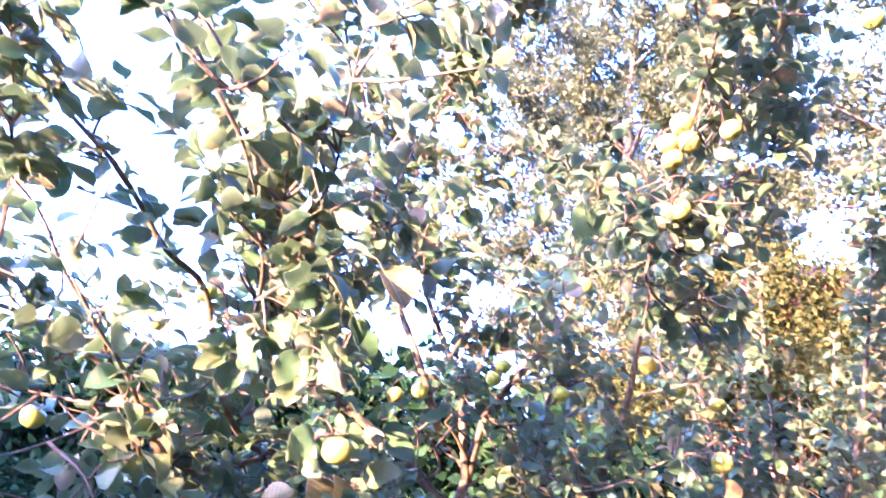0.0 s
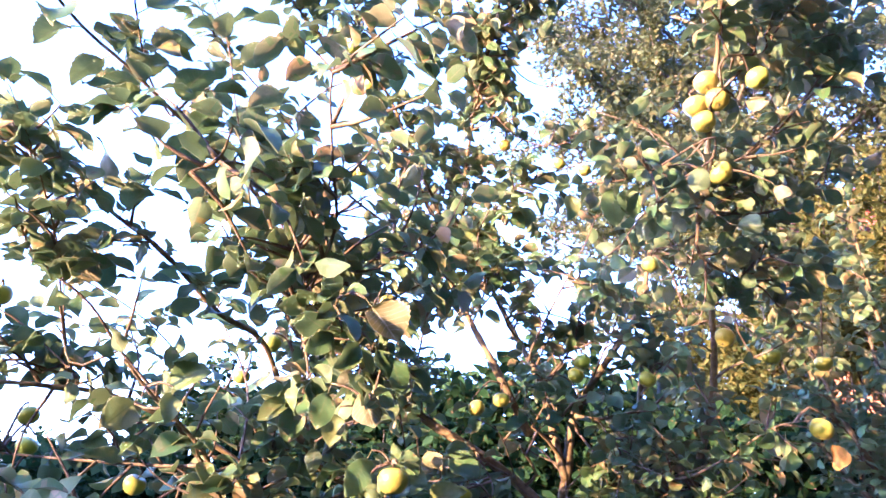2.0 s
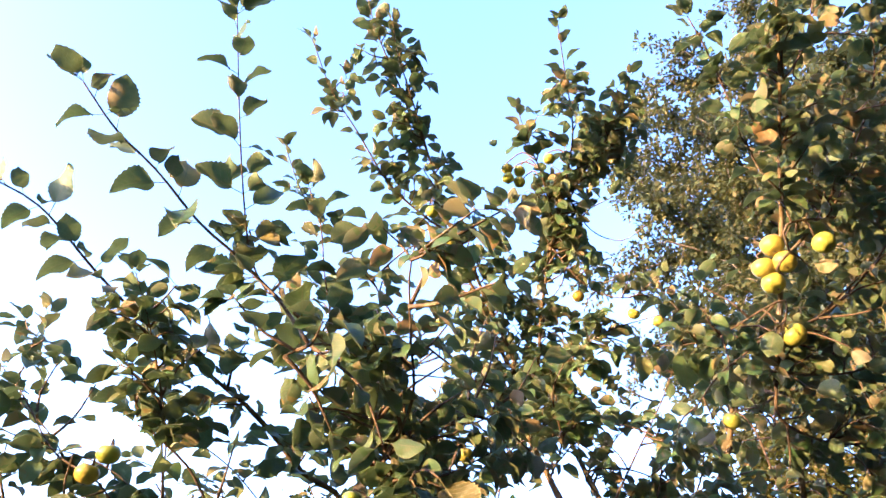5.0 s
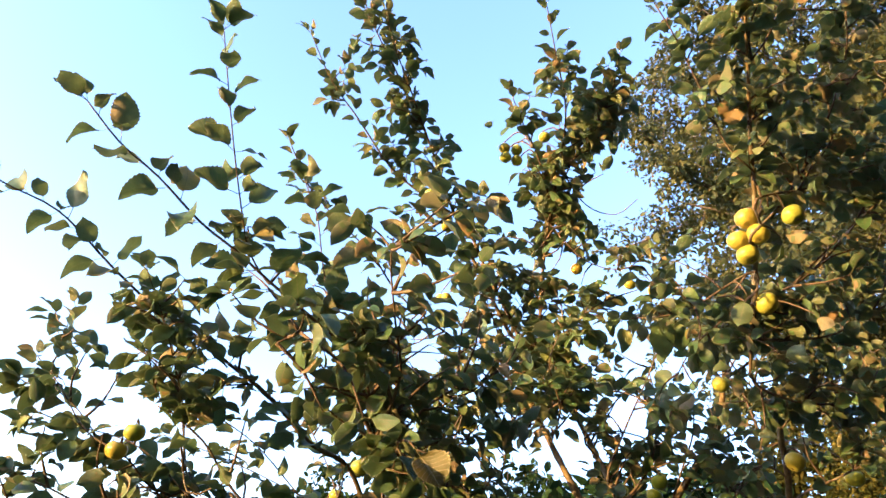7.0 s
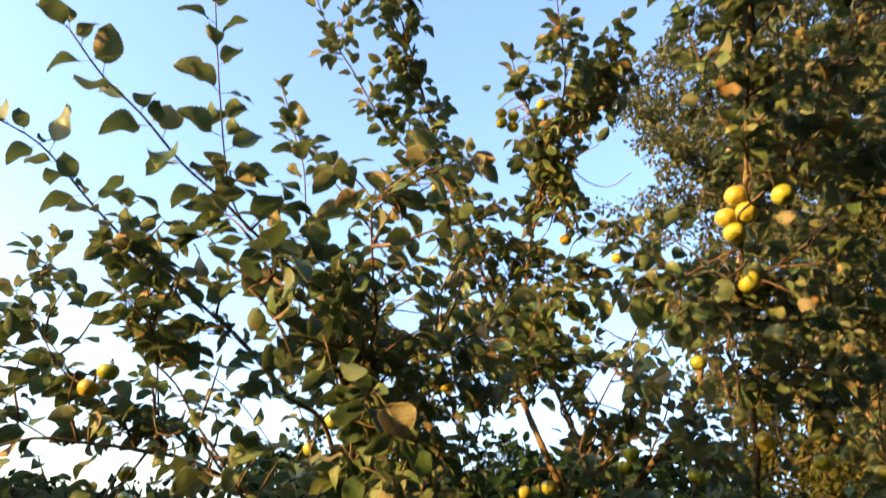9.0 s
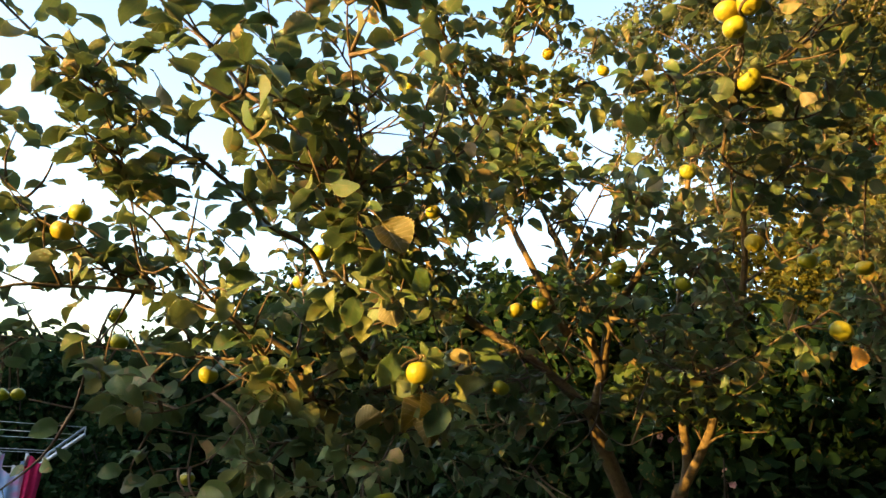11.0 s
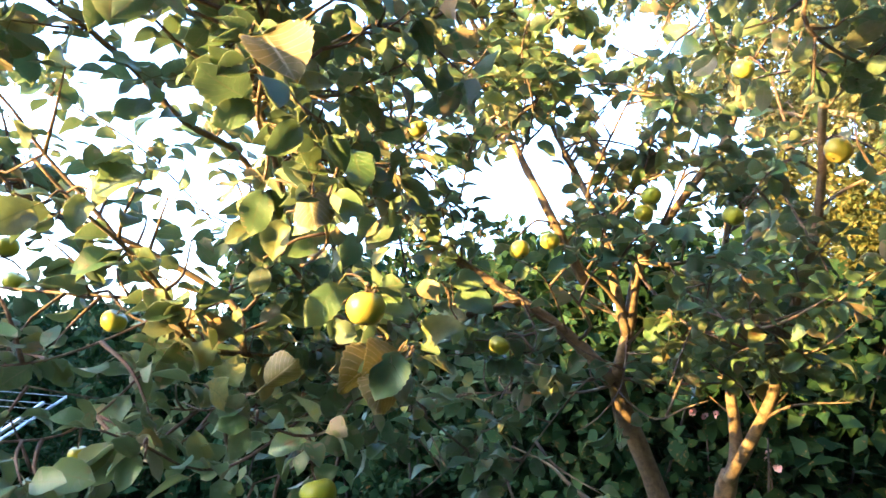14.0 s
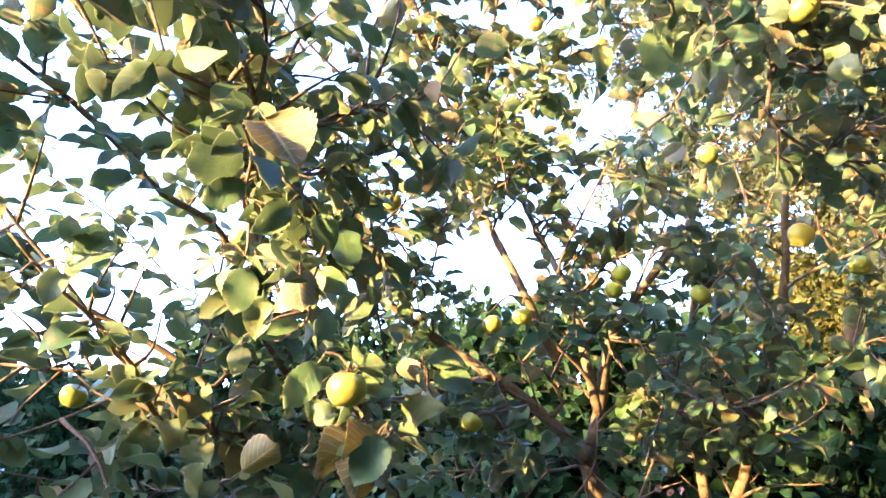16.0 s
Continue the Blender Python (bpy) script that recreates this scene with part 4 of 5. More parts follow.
hero_leaf(apple_a, (-0.06, 1.69, 1.88), (-0.0, 1.68, 1.84), (0.5, -0.9, 0.2))
hero_leaf(apple_a, (-0.06, 1.79, 1.92), (0.01, 1.77, 1.9), (-0.4, 0.8, 0.5))
hero_leaf(apple_a, (-0.03, 1.86, 1.95), (0.04, 1.86, 1.96), (0.4, -0.9, 0.1))
hero_leaf(apple_a, (-0.02, 1.87, 1.93), (0.06, 1.87, 1.9), (0.4, -0.9, 0.2))
# the olive-yellow material stands in for sunlight on three of these leaves
hero_leaf(apple_a, (-0.03, 1.71, 1.79), (-0.06, 1.63, 1.75), (-0.5, 0.8, 0.4), OLIVE_MESH)
hero_leaf(apple_a, (-0.02, 1.7, 1.79), (-0.03, 1.66, 1.71), (0.5, -0.8, 0.3))
hero_leaf(apple_a, (-0.04, 1.73, 1.78), (-0.05, 1.67, 1.68), (-0.5, 0.8, 0.3), OLIVE_MESH)
hero_leaf(apple_a, (-0.03, 1.73, 1.78), (-0.02, 1.7, 1.7), (-0.5, 0.8, 0.3))
hero_leaf(apple_a, (-0.06, 1.73, 1.79), (-0.12, 1.66, 1.72), (-0.5, 0.8, 0.4), OLIVE_MESH)
hero_leaf(apple_a, (-0.14, 1.53, 1.71), (-0.08, 1.53, 1.76), (-0.6, 0.7, 0.4), OLIVE_MESH)
hero_leaf(apple_a, (-0.02, 1.77, 1.82), (0.05, 1.74, 1.86), (0.4, -0.9, 0.2))
hero_leaf(apple_a, (0.058, 1.2, 2.058), (0.106, 1.21, 2.004), (0.62, -0.75, 0.1), SPREAD_MESH)
hero_leaf(apple_a, (-0.06, 1.45, 1.99), (-0.03, 1.45, 1.91), (-0.5, 0.7, 0.5), OLIVE_MESH)
hero_leaf(apple_a, (-0.13, 1.44, 1.98), (-0.14, 1.43, 1.91), (0.7, -0.7, 0.1))
hero_leaf(apple_a, (-0.13, 1.49, 1.95), (-0.13, 1.47, 1.89), (0.6, -0.8, 0.2))
hero_leaf(apple_a, (-0.07, 1.42, 2.07), (-0.09, 1.39, 2.01), (0.7, -0.7, 0.0))
hero_leaf(apple_a, (-0.04, 1.51, 2.07), (-0.0, 1.5, 2.0), (0.6, -0.8, 0.0))
hero_leaf(apple_a, (-0.05, 1.46, 2.07), (-0.02, 1.48, 2.02), (0.6, -0.8, 0.0))
hero_leaf(apple_a, (-0.08, 1.34, 2.06), (-0.11, 1.3, 2.02), (0.73, -0.68, -0.01))
hero_leaf(apple_a, (-0.11, 1.35, 2.08), (-0.09, 1.25, 2.06), (-0.6, 0.5, 0.6))
hero_leaf(apple_a, (-0.19, 1.53, 1.89), (-0.18, 1.52, 1.84), (-0.6, 0.7, 0.4))
hero_leaf(apple_a, (-0.18, 1.5, 1.68), (-0.16, 1.44, 1.7), (0.6, -0.7, 0.3))
hero_leaf(apple_a, (-0.17, 1.54, 1.66), (-0.18, 1.49, 1.64), (0.6, -0.7, 0.4))
hero_leaf(apple_a, (-0.17, 1.54, 1.65), (-0.16, 1.51, 1.6), (0.6, -0.7, 0.4))
hero_leaf(apple_a, (-0.17, 1.54, 1.66), (-0.19, 1.49, 1.69), (-0.6, 0.7, 0.3))
hero_leaf(apple_a, (-0.3, 1.47, 1.59), (-0.31, 1.43, 1.61), (0.7, -0.6, 0.4))
hero_leaf(apple_a, (-0.3, 1.47, 1.59), (-0.29, 1.44, 1.54), (0.7, -0.6, 0.4))
hero_leaf(apple_a, (-0.48, 1.33, 1.93), (-0.47, 1.26, 1.87), (0.9, -0.5, 0.2))
hero_leaf(apple_a, (-0.44, 1.38, 1.96), (-0.41, 1.35, 1.9), (0.8, -0.6, 0.2))
hero_leaf(apple_a, (-0.51, 1.44, 2.0), (-0.42, 1.45, 2.03), (0.8, -0.6, 0.1))
hero_leaf(apple_b, (0.36, 1.84, 2.61), (0.375, 1.87, 2.514), (0.2, -1.0, -0.0))
hero_leaf(apple_b, (0.39, 1.87, 2.62), (0.42, 1.88, 2.54), (0.2, -1.0, -0.1))
hero_leaf(apple_b, (0.25, 1.89, 2.63), (0.257, 1.897, 2.556), (0.3, -1.0, -0.0))
hero_leaf(apple_b, (0.31, 1.9, 2.64), (0.3, 1.89, 2.58), (-0.2, 0.7, 0.6))
hero_leaf(apple_b, (0.75, 1.91, 2.62), (0.78, 1.895, 2.568), (0.0, 0.8, 0.6))
hero_leaf(apple_b, (0.585, 1.86, 2.66), (0.562, 1.86, 2.586), (-0.1, 0.8, 0.7))
hero_leaf(apple_b, (0.66, 1.95, 2.54), (0.712, 1.906, 2.51), (-0.0, 0.8, 0.6))
hero_leaf(apple_b, (0.7, 1.77, 3.18), (0.73, 1.785, 3.106), (-0.0, 0.6, 0.8))
hero_leaf(apple_b, (0.87, 2.35, 2.08), (0.88, 2.335, 2.005), (0.6, 0.7, 0.3), GOLD_MESH)
# this tree is added to fill in foliage and close off sky behind
trunk(filler_d, [(1.55, 3.6, -0.05), (1.5, 3.58, 0.8), (1.5, 3.55, 1.85)], 0.06, 0.04)
for k in range(13):
    a, f = 2.4 * k, 0.45 + 0.55 * ((k * 5) % 13) / 12
    top = Vector((1.5 + 0.85 * f * math.cos(a), 3.55 + 0.75 * f * math.sin(a), 3.4 - 0.7 * ((k * 7) % 13) / 12))
    foot = Vector((1.5, 3.55, 1.72 + 0.1 * (k % 2)))
    limb(filler_d, "limb", [foot, foot.lerp(top, 0.5) + Vector((0.12 * math.cos(a), 0.12 * math.sin(a), -0.05)), top, top + Vector((0.06 * math.cos(a), 0.06 * math.sin(a), 0.3))], 0.02, 0.005, "shoot", 1.5)


# ---- apples ----
def apple_mesh(seed):
    rnd = random.Random(seed)
    bm = bmesh.new()
    rows, cols = 14, 20
    rings = []
    for i in range(rows + 1):
        a = math.pi * i / rows
        ring = []
        for s in range(cols):
            b = 2 * math.pi * s / cols
            r = math.sin(a) * (1 + 0.035 * math.cos(5 * b + seed) * (a > 1.2) * (a - 1.2)) * (1.03 + 0.06 * math.cos(a))
            dip = 0.30 * math.exp(-(a / 0.36) ** 2) - 0.16 * math.exp(-((math.pi - a) / 0.33) ** 2)
            z = 0.93 * math.cos(a) - dip
            w = 1 + 0.025 * noise.noise(Vector((r * math.cos(b), r * math.sin(b), z)) * 1.5 + Vector((seed * 7, 0, 0)))
            ring.append(bm.verts.new((r * math.cos(b) * w, r * math.sin(b) * w, z)))
        rings.append(ring)
    for a, b in zip(rings, rings[1:]):
        for s in range(cols):
            bm.faces.new((a[s], b[s], b[(s + 1) % cols], a[(s + 1) % cols]))
    bmesh.ops.remove_doubles(bm, verts=bm.verts, dist=1e-4)
    me = bpy.data.meshes.new("flesh")
    bm.to_mesh(me)
    bm.free()
    for f in me.polygons:
        f.use_smooth = True
    me.materials.append(APPLE)
    return me


def calyx_mesh():
    bm = bmesh.new()
    for s in range(5):
        a = 2 * math.pi * s / 5
        c, d = Vector((math.cos(a), math.sin(a), 0)), Vector((-math.sin(a), math.cos(a), 0))
        q = [bm.verts.new(v) for v in (c * 0.03 - UP * 0.76 + d * 0.05, c * 0.03 - UP * 0.76 - d * 0.05, c * 0.14 - UP * 0.86, c * 0.1 - UP * 0.9)]
        bm.faces.new((q[0], q[1], q[2]))
        bm.faces.new((q[1], q[3], q[2]))
        bm.faces.new((q[0], q[2], q[3]))
    me = bpy.data.meshes.new("calyx")
    bm.to_mesh(me)
    bm.free()
    me.materials.append(CALYX)
    return me


FLESH, SEPALS = [apple_mesh(k) for k in range(5)], calyx_mesh()
FRUIT = random.Random(21)


def apple(tree, place, radius=0.033, tilt=None, label="yellow-green apple hanging from its twig"):
    """An apple on its stalk, and the spur that bears it, grown from the nearest limb."""
    rnd = FRUIT
    ax, ay = tilt or (rnd.uniform(-0.5, 0.5), rnd.uniform(-0.5, 0.5))
    ob = new("apple", rnd.choice(FLESH))
    m = Matrix.Translation(place) @ Euler((ax, ay, rnd.uniform(0, 6))).to_matrix().to_4x4() @ Matrix.Diagonal((radius, radius, radius, 1))
    ob.matrix_world = m
    tagged(ob, label, "apple", "apples on the trees")
    bm = bmesh.new()
    tube_into(bm, [Vector((0, 0, 0.55)), Vector((0.04, 0, 0.9)), Vector((0.12, 0.03, 1.3))], 0.05, 0.07, 5, 0.05)
    part("stalk", bm, TWIG, ob)
    cal = new("calyx", SEPALS)
    cal.parent = ob
    top = m @ Vector((0.12, 0.03, 1.28))
    line = min(tree.lines, key=lambda l: min((q - top).length for q in l))
    foot = min(line, key=lambda q: (q - top).length + 0.3 * max(0, q.z - top.z - 0.05))
    mid = (foot + top) / 2 + UP * min(0.06, 0.25 * (foot - top).length)
    way = smooth_line([foot, mid, top], 0.03)
    tube_into(tree.twigs, way, 0.0042, 0.0026, 5, 0.1)
    r = tree.rnd
    for k in range(len(way)):
        if r.random() < 0.6:
            stem = (way[min(k + 1, len(way) - 1)] - way[max(k - 1, 0)]).normalized()
            put_leaf(tree, None, leaf_pose(r, way[k], stem, r.uniform(0, 6), 0.07 * r.uniform(0.7, 1.1), 0.5), False)
    return ob


for q in CLUSTER:
    apple(apple_b, q, 0.031, label="yellow-green apple in a tight cluster of four")
apple(apple_b, RIGHT_FRUIT[0], 0.032, (-1.0, 0.2), "ripe yellow apple showing its calyx")
for q in RIGHT_FRUIT[1:]:
    apple(apple_b, q, 0.029)
for q in HIGH_FRUIT:
    apple(apple_a, q, 0.025, label="small green apple high in the tree")
for q in LEFT_FRUIT:
    apple(apple_a, q, 0.028)
for q in LOW_FRUIT:
    apple(apple_a, q, 0.02, label="dull green apple low in the shade")
apple(apple_a, (-0.153, 1.723, 1.55), 0.03)
apple(apple_a, BIG_FRUIT, 0.031, (0.1, 0.05), "large ripe yellow apple hanging among leaves")
finish(apple_a)
finish(apple_b)
finish(filler_d)


# ---- shrubs, tall trees and conifer ----
def shrub(place, wide, deep, high, count, seed, size=0.05, low=0.15, label="dense dark green garden shrub", leaf=SHRUB_LEAF, kinds=SMALL, heart=0, heart_high=0.0):
    """Many stems from one foot, and leaves in clumps along them."""
    rnd = random.Random(seed)
    ob = thing("shrub", place, label, "shrub", "shrubs along the garden's edge")
    o = Vector(place)
    poses, stems = [], []
    for k in range(26):
        bm = bmesh.new()
        a, f = rnd.uniform(0, 6.28), rnd.random() ** 0.5
        top = o + Vector((math.cos(a) * wide * f, math.sin(a) * deep * f, high * rnd.uniform(0.7, 1.0) * (1 - 0.35 * f * f)))
        foot = o + Vector((rnd.uniform(-0.3, 0.3) * wide, rnd.uniform(-0.3, 0.3) * deep, -0.03))
        mid = (foot * 0.45 + top * 0.55) + Vector((rnd.uniform(-0.15, 0.15), rnd.uniform(-0.15, 0.15), 0))
        line = smooth_line([foot, mid, top], 0.12)
        tube_into(bm, line, 0.014, 0.004, 5, 0.15)
        stems.append(line)
        under(part("stem", bm, STEM_BARK), ob)
    while len(poses) < count:
        line = rnd.choice(stems)
        q = line[int(len(line) * (low + (1 - low) * rnd.random()))] if len(line) > 1 else line[0]
        if q.z - o.z < low * high * 0.8:
            continue
        way = any_way(rnd)
        way.z = abs(way.z) * 0.7
        reach = rnd.uniform(0.08, 0.38)
        for i in range(12):
            p = q + way * reach * (0.2 + 0.8 * i / 11) + any_way(rnd) * 0.05
            d = (way * 0.5 + any_way(rnd)).normalized()
            poses.append(turned(d, UP + any_way(rnd) * 0.9, size * rnd.uniform(0.6, 1.25), p))
    for _ in range(heart):               # larger leaves added inside to stop the sky showing through
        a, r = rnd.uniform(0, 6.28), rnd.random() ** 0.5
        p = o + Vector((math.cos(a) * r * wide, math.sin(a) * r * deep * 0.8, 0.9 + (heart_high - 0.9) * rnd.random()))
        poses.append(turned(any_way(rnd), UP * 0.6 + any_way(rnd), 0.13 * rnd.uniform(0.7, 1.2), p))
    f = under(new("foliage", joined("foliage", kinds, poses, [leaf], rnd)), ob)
    tagged(f, kind="stuff")
    return ob


HEDGE = random.Random(30)
for k in range(14):
    x = -9.2 + 1.0 * k
    sun_toned = x > 0.5
    place = (x + HEDGE.uniform(-0.15, 0.15), 4.9 + HEDGE.uniform(-0.3, 0.4) + 0.05 * abs(x), 0)
    high = (2.05 if x < -6.4 else 2.4 if x < -3.4 else 3.2 if x < -2.4 else 3.45 if x < 0.7 else 4.0 if x < 1.6 else 4.9) + HEDGE.uniform(-0.15, 0.2)
    if sun_toned:
        shrub((x, 4.75, 0), 0.9, 0.5, 2.85, 9000, 80 + k, 0.066, label="dark green shrub at the foot of the sun-toned one", kinds=SLIM, heart=4000, heart_high=2.65)
        shrub((place[0], place[1] + 0.5, 0), 0.85, 0.7, high, 16000, 40 + k, 0.06, 0.75, "airy shrub with leaves coloured yellow-green as if in low sun", SUNLIT_SHRUB, SLIM)
    else:
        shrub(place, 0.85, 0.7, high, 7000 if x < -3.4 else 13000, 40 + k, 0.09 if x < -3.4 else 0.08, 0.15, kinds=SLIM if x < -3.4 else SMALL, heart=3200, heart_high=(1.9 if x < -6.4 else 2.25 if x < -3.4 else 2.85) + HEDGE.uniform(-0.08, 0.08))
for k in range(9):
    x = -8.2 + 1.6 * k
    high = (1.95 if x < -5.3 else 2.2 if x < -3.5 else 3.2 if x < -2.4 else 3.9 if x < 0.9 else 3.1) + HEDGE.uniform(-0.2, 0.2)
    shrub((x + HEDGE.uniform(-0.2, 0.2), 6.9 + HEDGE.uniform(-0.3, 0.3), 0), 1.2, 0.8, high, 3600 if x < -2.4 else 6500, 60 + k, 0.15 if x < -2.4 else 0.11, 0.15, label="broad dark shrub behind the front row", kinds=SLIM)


def tall_tree(place, lean, high, wide, crown_low, count, seed, label, size=0.09):
    """A trunk that forks into limbs and twigs, whose ends bear clumps of small leaves."""
    rnd = random.Random(seed)
    ob = thing("tall_tree", place, label, "tree", "tall trees behind the garden")
    o = Vector(place)
    top = o + Vector((lean[0], lean[1], high))
    stem = smooth_line([o - UP * 0.05, o * 0.65 + top * 0.35 + Vector((0.2, 0.1, 0)), o * 0.35 + top * 0.65, top], 0.25)
    bm = bmesh.new()
    tube_into(bm, stem, 0.17, 0.03, 12, 0.25)
    under(part("trunk", bm, DARK_BARK), ob)
    ends, poses = [], []
    for k in range(64):
        bm = bmesh.new()
        f = (k + rnd.random()) / 64
        q = stem[min(len(stem) - 1, int(len(stem) * (crown_low / high + (1 - crown_low / high) * f)))]
        a = k * 2.4 + rnd.uniform(-0.4, 0.4)
        reach = wide * (0.35 + 0.75 * math.sin(math.pi * (0.15 + 0.75 * f)) ** 0.8) * rnd.uniform(0.65, 1.1)
        tip = q + Vector((math.cos(a) * reach, math.sin(a) * reach, reach * rnd.uniform(0.15, 0.75)))
        line = smooth_line([q, (q + tip) / 2 + UP * reach * rnd.uniform(-0.05, 0.2), tip], 0.18)
        tube_into(bm, line, 0.045 * (1 - 0.5 * f), 0.01, 6, 0.2)
        for i in range(3, len(line)):
            for _ in range(2):
                way = ((line[i] - line[i - 1]).normalized() * 0.7 + any_way(rnd)).normalized()
                l = rnd.uniform(0.25, 0.8)
                twig = smooth_line([line[i], line[i] + way * l * 0.5 + UP * 0.05, line[i] + way * l - UP * l * rnd.uniform(0, 0.35)], 0.12)
                tube_into(bm, twig, 0.008, 0.003, 4, 0.1)
                ends.append(twig)
        under(part("limb", bm, DARK_BARK), ob)
    while len(poses) < count:
        twig = rnd.choice(ends)
        for q in twig[1:]:
            for _ in range(5):
                way = any_way(rnd)
                poses.append(turned((way - UP * 0.35), UP + any_way(rnd), size * rnd.uniform(0.6, 1.3), q + way * rnd.uniform(0.01, 0.13)))
    f = under(new("crown", joined("crown", SLIM, poses, [FAR_LEAF], rnd)), ob)
    tagged(f, kind="stuff")
    return ob


tall_tree((1.35, 9.0, 0), (-0.3, -0.3, 0), 10.5, 2.6, 3.6, 120000, 51, "tall leafy tree with fine olive foliage in evening light")
tall_tree((4.5, 6.2, 0), (0.2, -0.2, 0), 10.0, 2.2, 3.4, 45000, 52, "tall broad tree with dense olive-brown foliage")


def conifer(place, high, wide, seed):
    rnd = random.Random(seed)
    ob = thing("conifer", place, "dark green young conifer behind the shrubs", "tree")
    o = Vector(place)
    bm = bmesh.new()
    tube_into(bm, smooth_line([o - UP * 0.05, o + UP * high * 0.5, o + UP * high], 0.3), 0.07, 0.01, 8, 0.2)
    under(part("trunk", bm, DARK_BARK), ob)
    poses = []
    for k in range(260):
        z = high * (0.12 + 0.86 * k / 260)
        a = k * 2.4
        reach = wide * (1 - z / high) ** 0.8 + 0.06
        for i in range(14):
            r = reach * i / 13
            q = o + Vector((math.cos(a) * r, math.sin(a) * r, z + r * 0.15)) + any_way(rnd) * 0.03
            poses.append(turned(Vector((math.cos(a), math.sin(a), 0.4)) + any_way(rnd) * 0.6, UP, rnd.uniform(0.05, 0.1), q))
    f = under(new("needles", joined("needles", SLIM, poses, [NEEDLE], rnd)), ob)
    tagged(f, kind="stuff")


conifer((-2.64, 8.3, 0), 4.0, 0.9, 61)


# ---- roses before the hedge ----
def rose(place, count, seed):
    """A rose bush with a thorny cane and a few pink blossoms of overlapping petals."""
    rnd = random.Random(seed)
    p = Vector(place)
    ob = thing("rose_bush", (p.x, p.y + 0.05, 0), "rose bush with pale pink and red blossoms", "flower", "roses")
    foot = Vector((p.x, p.y + 0.05, -0.03))
    line = smooth_line([foot, foot.lerp(p, 0.5) + Vector((0.06, 0.03, 0)), p], 0.1)
    bm = bmesh.new()
    tube_into(bm, line, 0.009, 0.004, 6, 0.2)
    under(part("cane", bm, TWIG), ob)
    poses = [turned(any_way(rnd), UP + any_way(rnd) * 0.6, rnd.uniform(0.03, 0.05), line[rnd.randrange(len(line) // 2, len(line))] + any_way(rnd) * 0.04) for _ in range(60)]
    tagged(under(new("foliage", joined("foliage", SMALL, poses, [SHRUB_LEAF], rnd)), ob), kind="stuff")
    for k in range(count):
        c = p + any_way(rnd) * 0.075 * (k > 0) + Vector((0, -0.02, 0.01))
        bm = bmesh.new()
        for i in range(13):
            a, r = 2.4 * i, 0.002 + 0.0009 * i
            out = Vector((math.cos(a), -0.4, math.sin(a))).normalized()
            side = out.cross(Vector((0, -1, 0))).normalized() * (0.004 + 0.0005 * i)
            q0, q1 = c + out * r, c + out * (r + 0.007) + Vector((0, -0.008 + 0.0007 * i, 0))
            v = [bm.verts.new(w) for w in (q0 - side * 0.5, q0 + side * 0.5, q1 + side, q1 + out * 0.003, q1 - side)]
            bm.faces.new(v)
        under(part("blossom", bm, PETAL), ob)


rose((0.13, 4.5, 1.88), 3, 71)
rose((0.42, 4.5, 1.74), 5, 72)


# ---- rotary clothes dryer with its washing ----
def dryer(centre, reach, tip_high, hub_high, angle):
    ob = thing("rotary_clothes_dryer", (centre[0], centre[1], 0), "rotary clothes dryer with aluminium arms and pale cords", "clothes dryer")
    o = Vector((centre[0], centre[1], 0))
    bm = bmesh.new()
    tube_into(bm, [o - UP * 0.05, o + UP * 0.8, o + UP * (hub_high + 0.35)], 0.024, 0.022, 14, 0.0)
    under(part("pole", bm, ALU), ob)
    bm = bmesh.new()
    tube_into(bm, [o + UP * (hub_high - 0.05), o + UP * (hub_high + 0.06)], 0.045, 0.045, 14, 0.0)
    under(part("hub", bm, ALU), ob)
    tips = []
    for k in range(4):
        a = angle + k * math.pi / 2
        tip = o + Vector((math.cos(a) * reach, math.sin(a) * reach, tip_high))
        foot = o + UP * hub_high
        tips.append((foot, tip))
        bm = bmesh.new()
        tube_into(bm, [foot, (foot + tip) / 2, tip], 0.013, 0.011, 8, 0.0)
        under(part("arm", bm, ALU), ob)
    for k in range(4):
        for s in range(6):
            f = 0.45 + 0.55 * s / 5
            a, b = (foot.lerp(tip, f) for foot, tip in (tips[k], tips[(k + 1) % 4]))
            bm = bmesh.new()
            sag = UP * 0.03
            tube_into(bm, smooth_line([a, (a + b) / 2 - sag, b], 0.2), 0.0022, 0.0022, 4, 0.0)
            under(part("cord", bm, CORD), ob)
    return tips


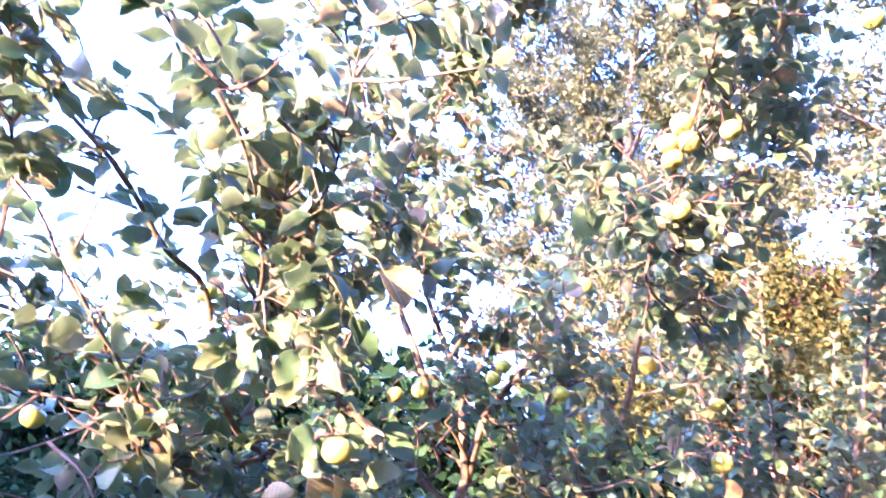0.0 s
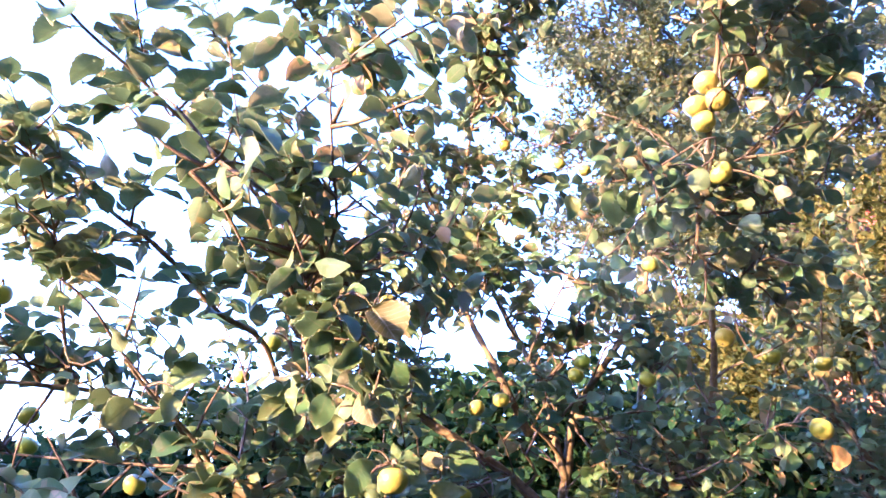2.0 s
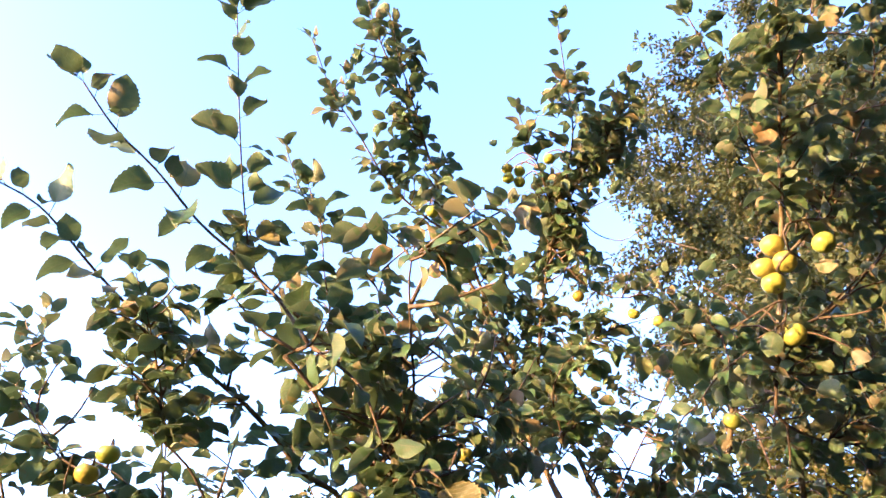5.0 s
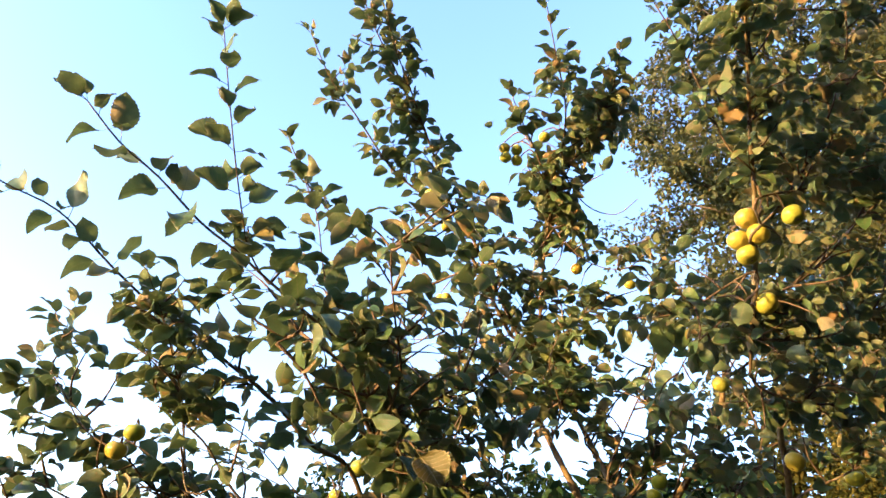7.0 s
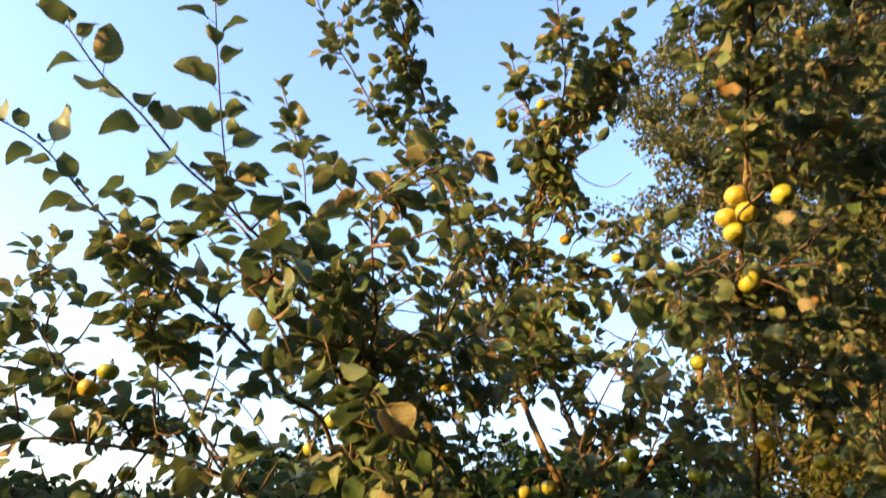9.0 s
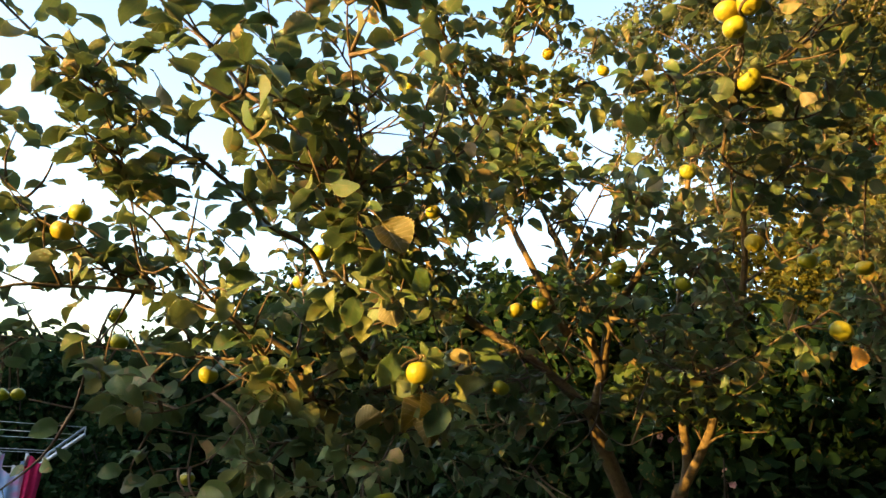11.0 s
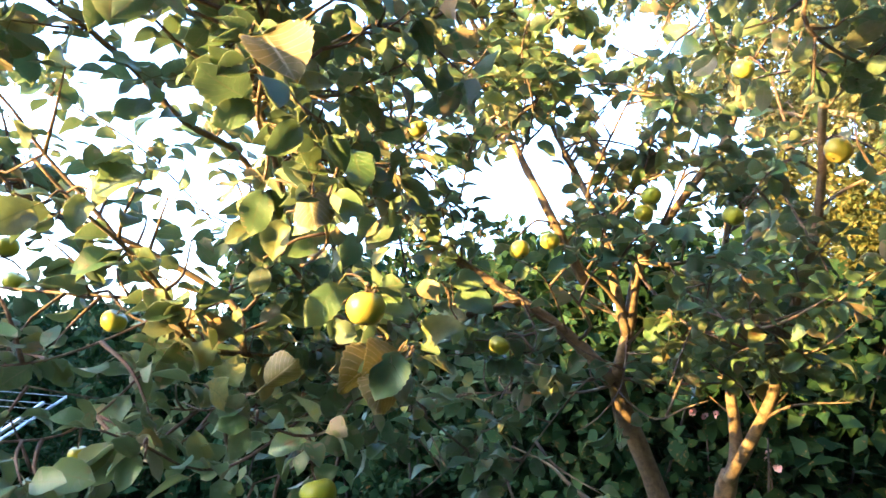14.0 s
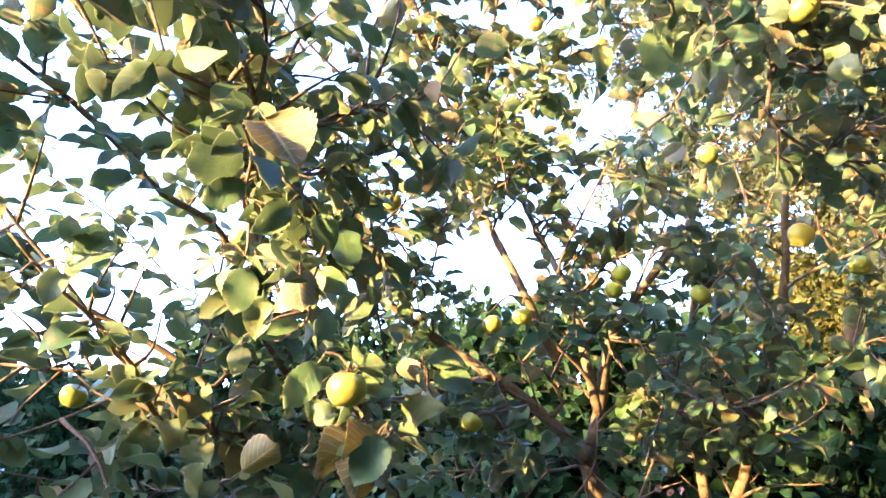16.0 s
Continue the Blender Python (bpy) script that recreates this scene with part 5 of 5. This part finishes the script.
def cloth(name, a, b, drop, material, label, straps=False, seed=0):
    """A piece of washing pegged along the cord from a to b."""
    a, b = Vector(a), Vector(b)
    ob = thing(name, (a + b) / 2, label, "washing", "washing on the dryer")
    cols, rows = 14, 16
    out = (b - a).cross(UP).normalized()
    bm = bmesh.new()
    for sheet in (-1, 1):
        grid = []
        for j in range(rows + 1):
            v = j / rows
            row = []
            for i in range(cols + 1):
                u = i / cols
                w = 0.02 * math.sin(7 * u + seed) * (0.3 + v) + 0.012 * math.sin(15 * u + 4 * v + seed)
                x = 0.5 + (u - 0.5) * (1 - 0.12 * v * math.sin(3 * v + seed))
                edge = 1 - (2 * u - 1) ** 8
                q = a.lerp(b, x) - UP * (drop * v + 0.02 * math.sin(math.pi * 2 * u) * (1 - v)) + out * (w + sheet * 0.006 * edge)
                row.append(bm.verts.new(q))
            grid.append(row)
        for j in range(rows):
            for i in range(cols):
                if straps and j < rows * 0.24 and i not in (1, 2, cols - 3, cols - 2):
                    continue
                f = (grid[j][i], grid[j][i + 1], grid[j + 1][i + 1], grid[j + 1][i])
                bm.faces.new(f if sheet > 0 else f[::-1])
    under(part("fabric", bm, material), ob)
    for q in (a.lerp(b, 0.08), a.lerp(b, 0.92)):
        bm = bmesh.new()
        box_into(bm, q + Vector((-0.006, -0.006, -0.035)), q + Vector((0.006, 0.006, 0.025)))
        under(part("peg", bm, ALU), ob)


TIPS = dryer((-4.13, 2.87), 1.3, 1.54, 0.6, radians(6.5))


def on_cord(k, f, u):
    a, b = (foot.lerp(tip, f) for foot, tip in (TIPS[k], TIPS[(k + 1) % 4]))
    return a.lerp(b, u) - UP * 0.03 * (1 - (2 * u - 1) ** 2)


cloth("towel", on_cord(3, 0.83, 0.995), on_cord(3, 0.83, 0.93), 0.6, CRIMSON, "small crimson towel pegged on the clothes dryer", seed=1)
cloth("camisole", on_cord(3, 0.84, 0.935), on_cord(3, 0.84, 0.835), 0.34, PRINT, "pale blue and pink printed camisole pegged by its straps", True, 2)
cloth("vest", on_cord(3, 0.76, 0.94), on_cord(3, 0.76, 0.86), 0.5, WHITE, "white and pink vest pegged on the dryer", seed=3)
cloth("shirt", on_cord(3, 0.86, 0.82), on_cord(3, 0.86, 0.66), 0.24, CORAL, "coral red shirt pegged on the dryer", seed=4)
cloth("long_shirt", on_cord(3, 0.66, 0.9), on_cord(3, 0.66, 0.7), 0.5, PURPLE, "dark purple shirt pegged on the dryer", seed=5)
cloth("sock", on_cord(3, 0.72, 0.85), on_cord(3, 0.72, 0.8), 0.3, PINK, "pink sock pegged on the dryer", seed=6)


# ---- house with a red roof, far behind ----
def house(place, turn, long, deep, eaves, ridge, wall, label):
    ob = thing("house", place, label, "house")
    ob.rotation_euler = (0, 0, turn)
    h, d = long / 2, deep / 2
    bm = bmesh.new()
    box_into(bm, (-h, -d, -0.1), (h, d, eaves))
    q = [bm.verts.new(v) for v in ((-h, -d, eaves), (-h, d, eaves), (-h, 0, ridge - 0.15), (h, -d, eaves), (h, d, eaves), (h, 0, ridge - 0.15))]
    bm.faces.new((q[0], q[1], q[2]))
    bm.faces.new((q[5], q[4], q[3]))
    part("wall", bm, wall, ob)
    for side in (-1, 1):
        bm = bmesh.new()
        slab = [bm.verts.new(p) for p in ((-h - 0.4, side * (d + 0.4), eaves - 0.2), (h + 0.4, side * (d + 0.4), eaves - 0.2), (h + 0.4, 0, ridge), (-h - 0.4, 0, ridge))]
        low = [bm.verts.new(v.co - UP * 0.12) for v in slab]
        bm.faces.new(slab)
        bm.faces.new(low[::-1])
        for k in range(4):
            bm.faces.new((slab[k], low[k], low[(k + 1) % 4], slab[(k + 1) % 4]))
        roof = part("roof", bm, TILE, ob)
        rows = 16
        for k in range(rows):
            bm = bmesh.new()
            f, g = k / rows, min(1, (k + 1.15) / rows)
            y0, y1 = (side * (d + 0.4) * (1 - w) for w in (f, g))
            z0, z1 = (eaves - 0.2 + (ridge - eaves + 0.2) * w for w in (f, g))
            v = [bm.verts.new(p) for p in ((-h - 0.42, y0, z0 + 0.06), (h + 0.42, y0, z0 + 0.06), (h + 0.42, y1, z1 + 0.015), (-h - 0.42, y1, z1 + 0.015), (-h - 0.42, y0, z0), (h + 0.42, y0, z0))]
            bm.faces.new(v[:4])
            bm.faces.new((v[4], v[5], v[1], v[0]))
            part("tile_course", bm, TILE, roof)
    for x in (-h * 0.6, 0, h * 0.6):
        bm = bmesh.new()
        box_into(bm, (x - 0.55, -d - 0.03, 0.9), (x + 0.55, -d + 0.05, 2.1))
        w = part("window", bm, WHITE, ob)
        bm = bmesh.new()
        box_into(bm, (x - 0.47, -d - 0.036, 0.98), (x + 0.47, -d - 0.02, 2.02))
        part("pane", bm, GLASS, w)


house((-22.5, 12.0, 0), radians(62), 9.0, 6.0, 2.1, 3.2, PLASTER, "low plastered house with a red tiled roof")
house((5.3, 10.7, 0), 0, 6.4, 4.5, 5.6, 7.4, BRICK, "tall terracotta house with a red roof behind the trees")


# ---- unseen walls added to block low sun and skylight ----
bm = bmesh.new()
box_into(bm, (-14, -7.3, -0.1), (10, -7.0, SHADE_WALL_HIGH))
tagged(part("shade_wall_south", bm, DARK_BLOCKER), "unseen dark wall added to shade the low leaves", "wall", kind="structure")
bm = bmesh.new()
box_into(bm, (-9.3, -7.0, -0.1), (-9.0, 2.2, 3.0))
tagged(part("shade_wall_west", bm, DARK_BLOCKER), "unseen dark wall added to keep sun off the left shrubs", "wall", kind="structure")
bm = bmesh.new()
box_into(bm, (-5.9, -4.2, -0.1), (-5.6, 2.3, 2.8))
tagged(part("shade_wall_near_west", bm, DARK_BLOCKER), "unseen dark wall added to keep sun off the middle shrubs", "wall", kind="structure")
bm = bmesh.new()
box_into(bm, (3.7, -7.0, -0.1), (3.95, 4.0, 8.0))
tagged(part("shade_wall_east", bm, DARK_BLOCKER), "unseen tall dark wall added to cut skylight from the right", "wall", kind="structure")
bm = bmesh.new()
box_into(bm, (-0.7, -1.9, -0.1), (3.7, -1.6, 8.0))
tagged(part("shade_wall_rear", bm, DARK_BLOCKER), "unseen tall dark wall added to cut skylight from behind", "wall", kind="structure")
bm = bmesh.new()
box_into(bm, (-1.6, 7.95, -0.1), (1.9, 8.1, 2.5))
tagged(part("sky_block_north", bm, DARK_BLOCKER), "hidden dark wall added to block the sky behind the shrubs", "wall", kind="structure")
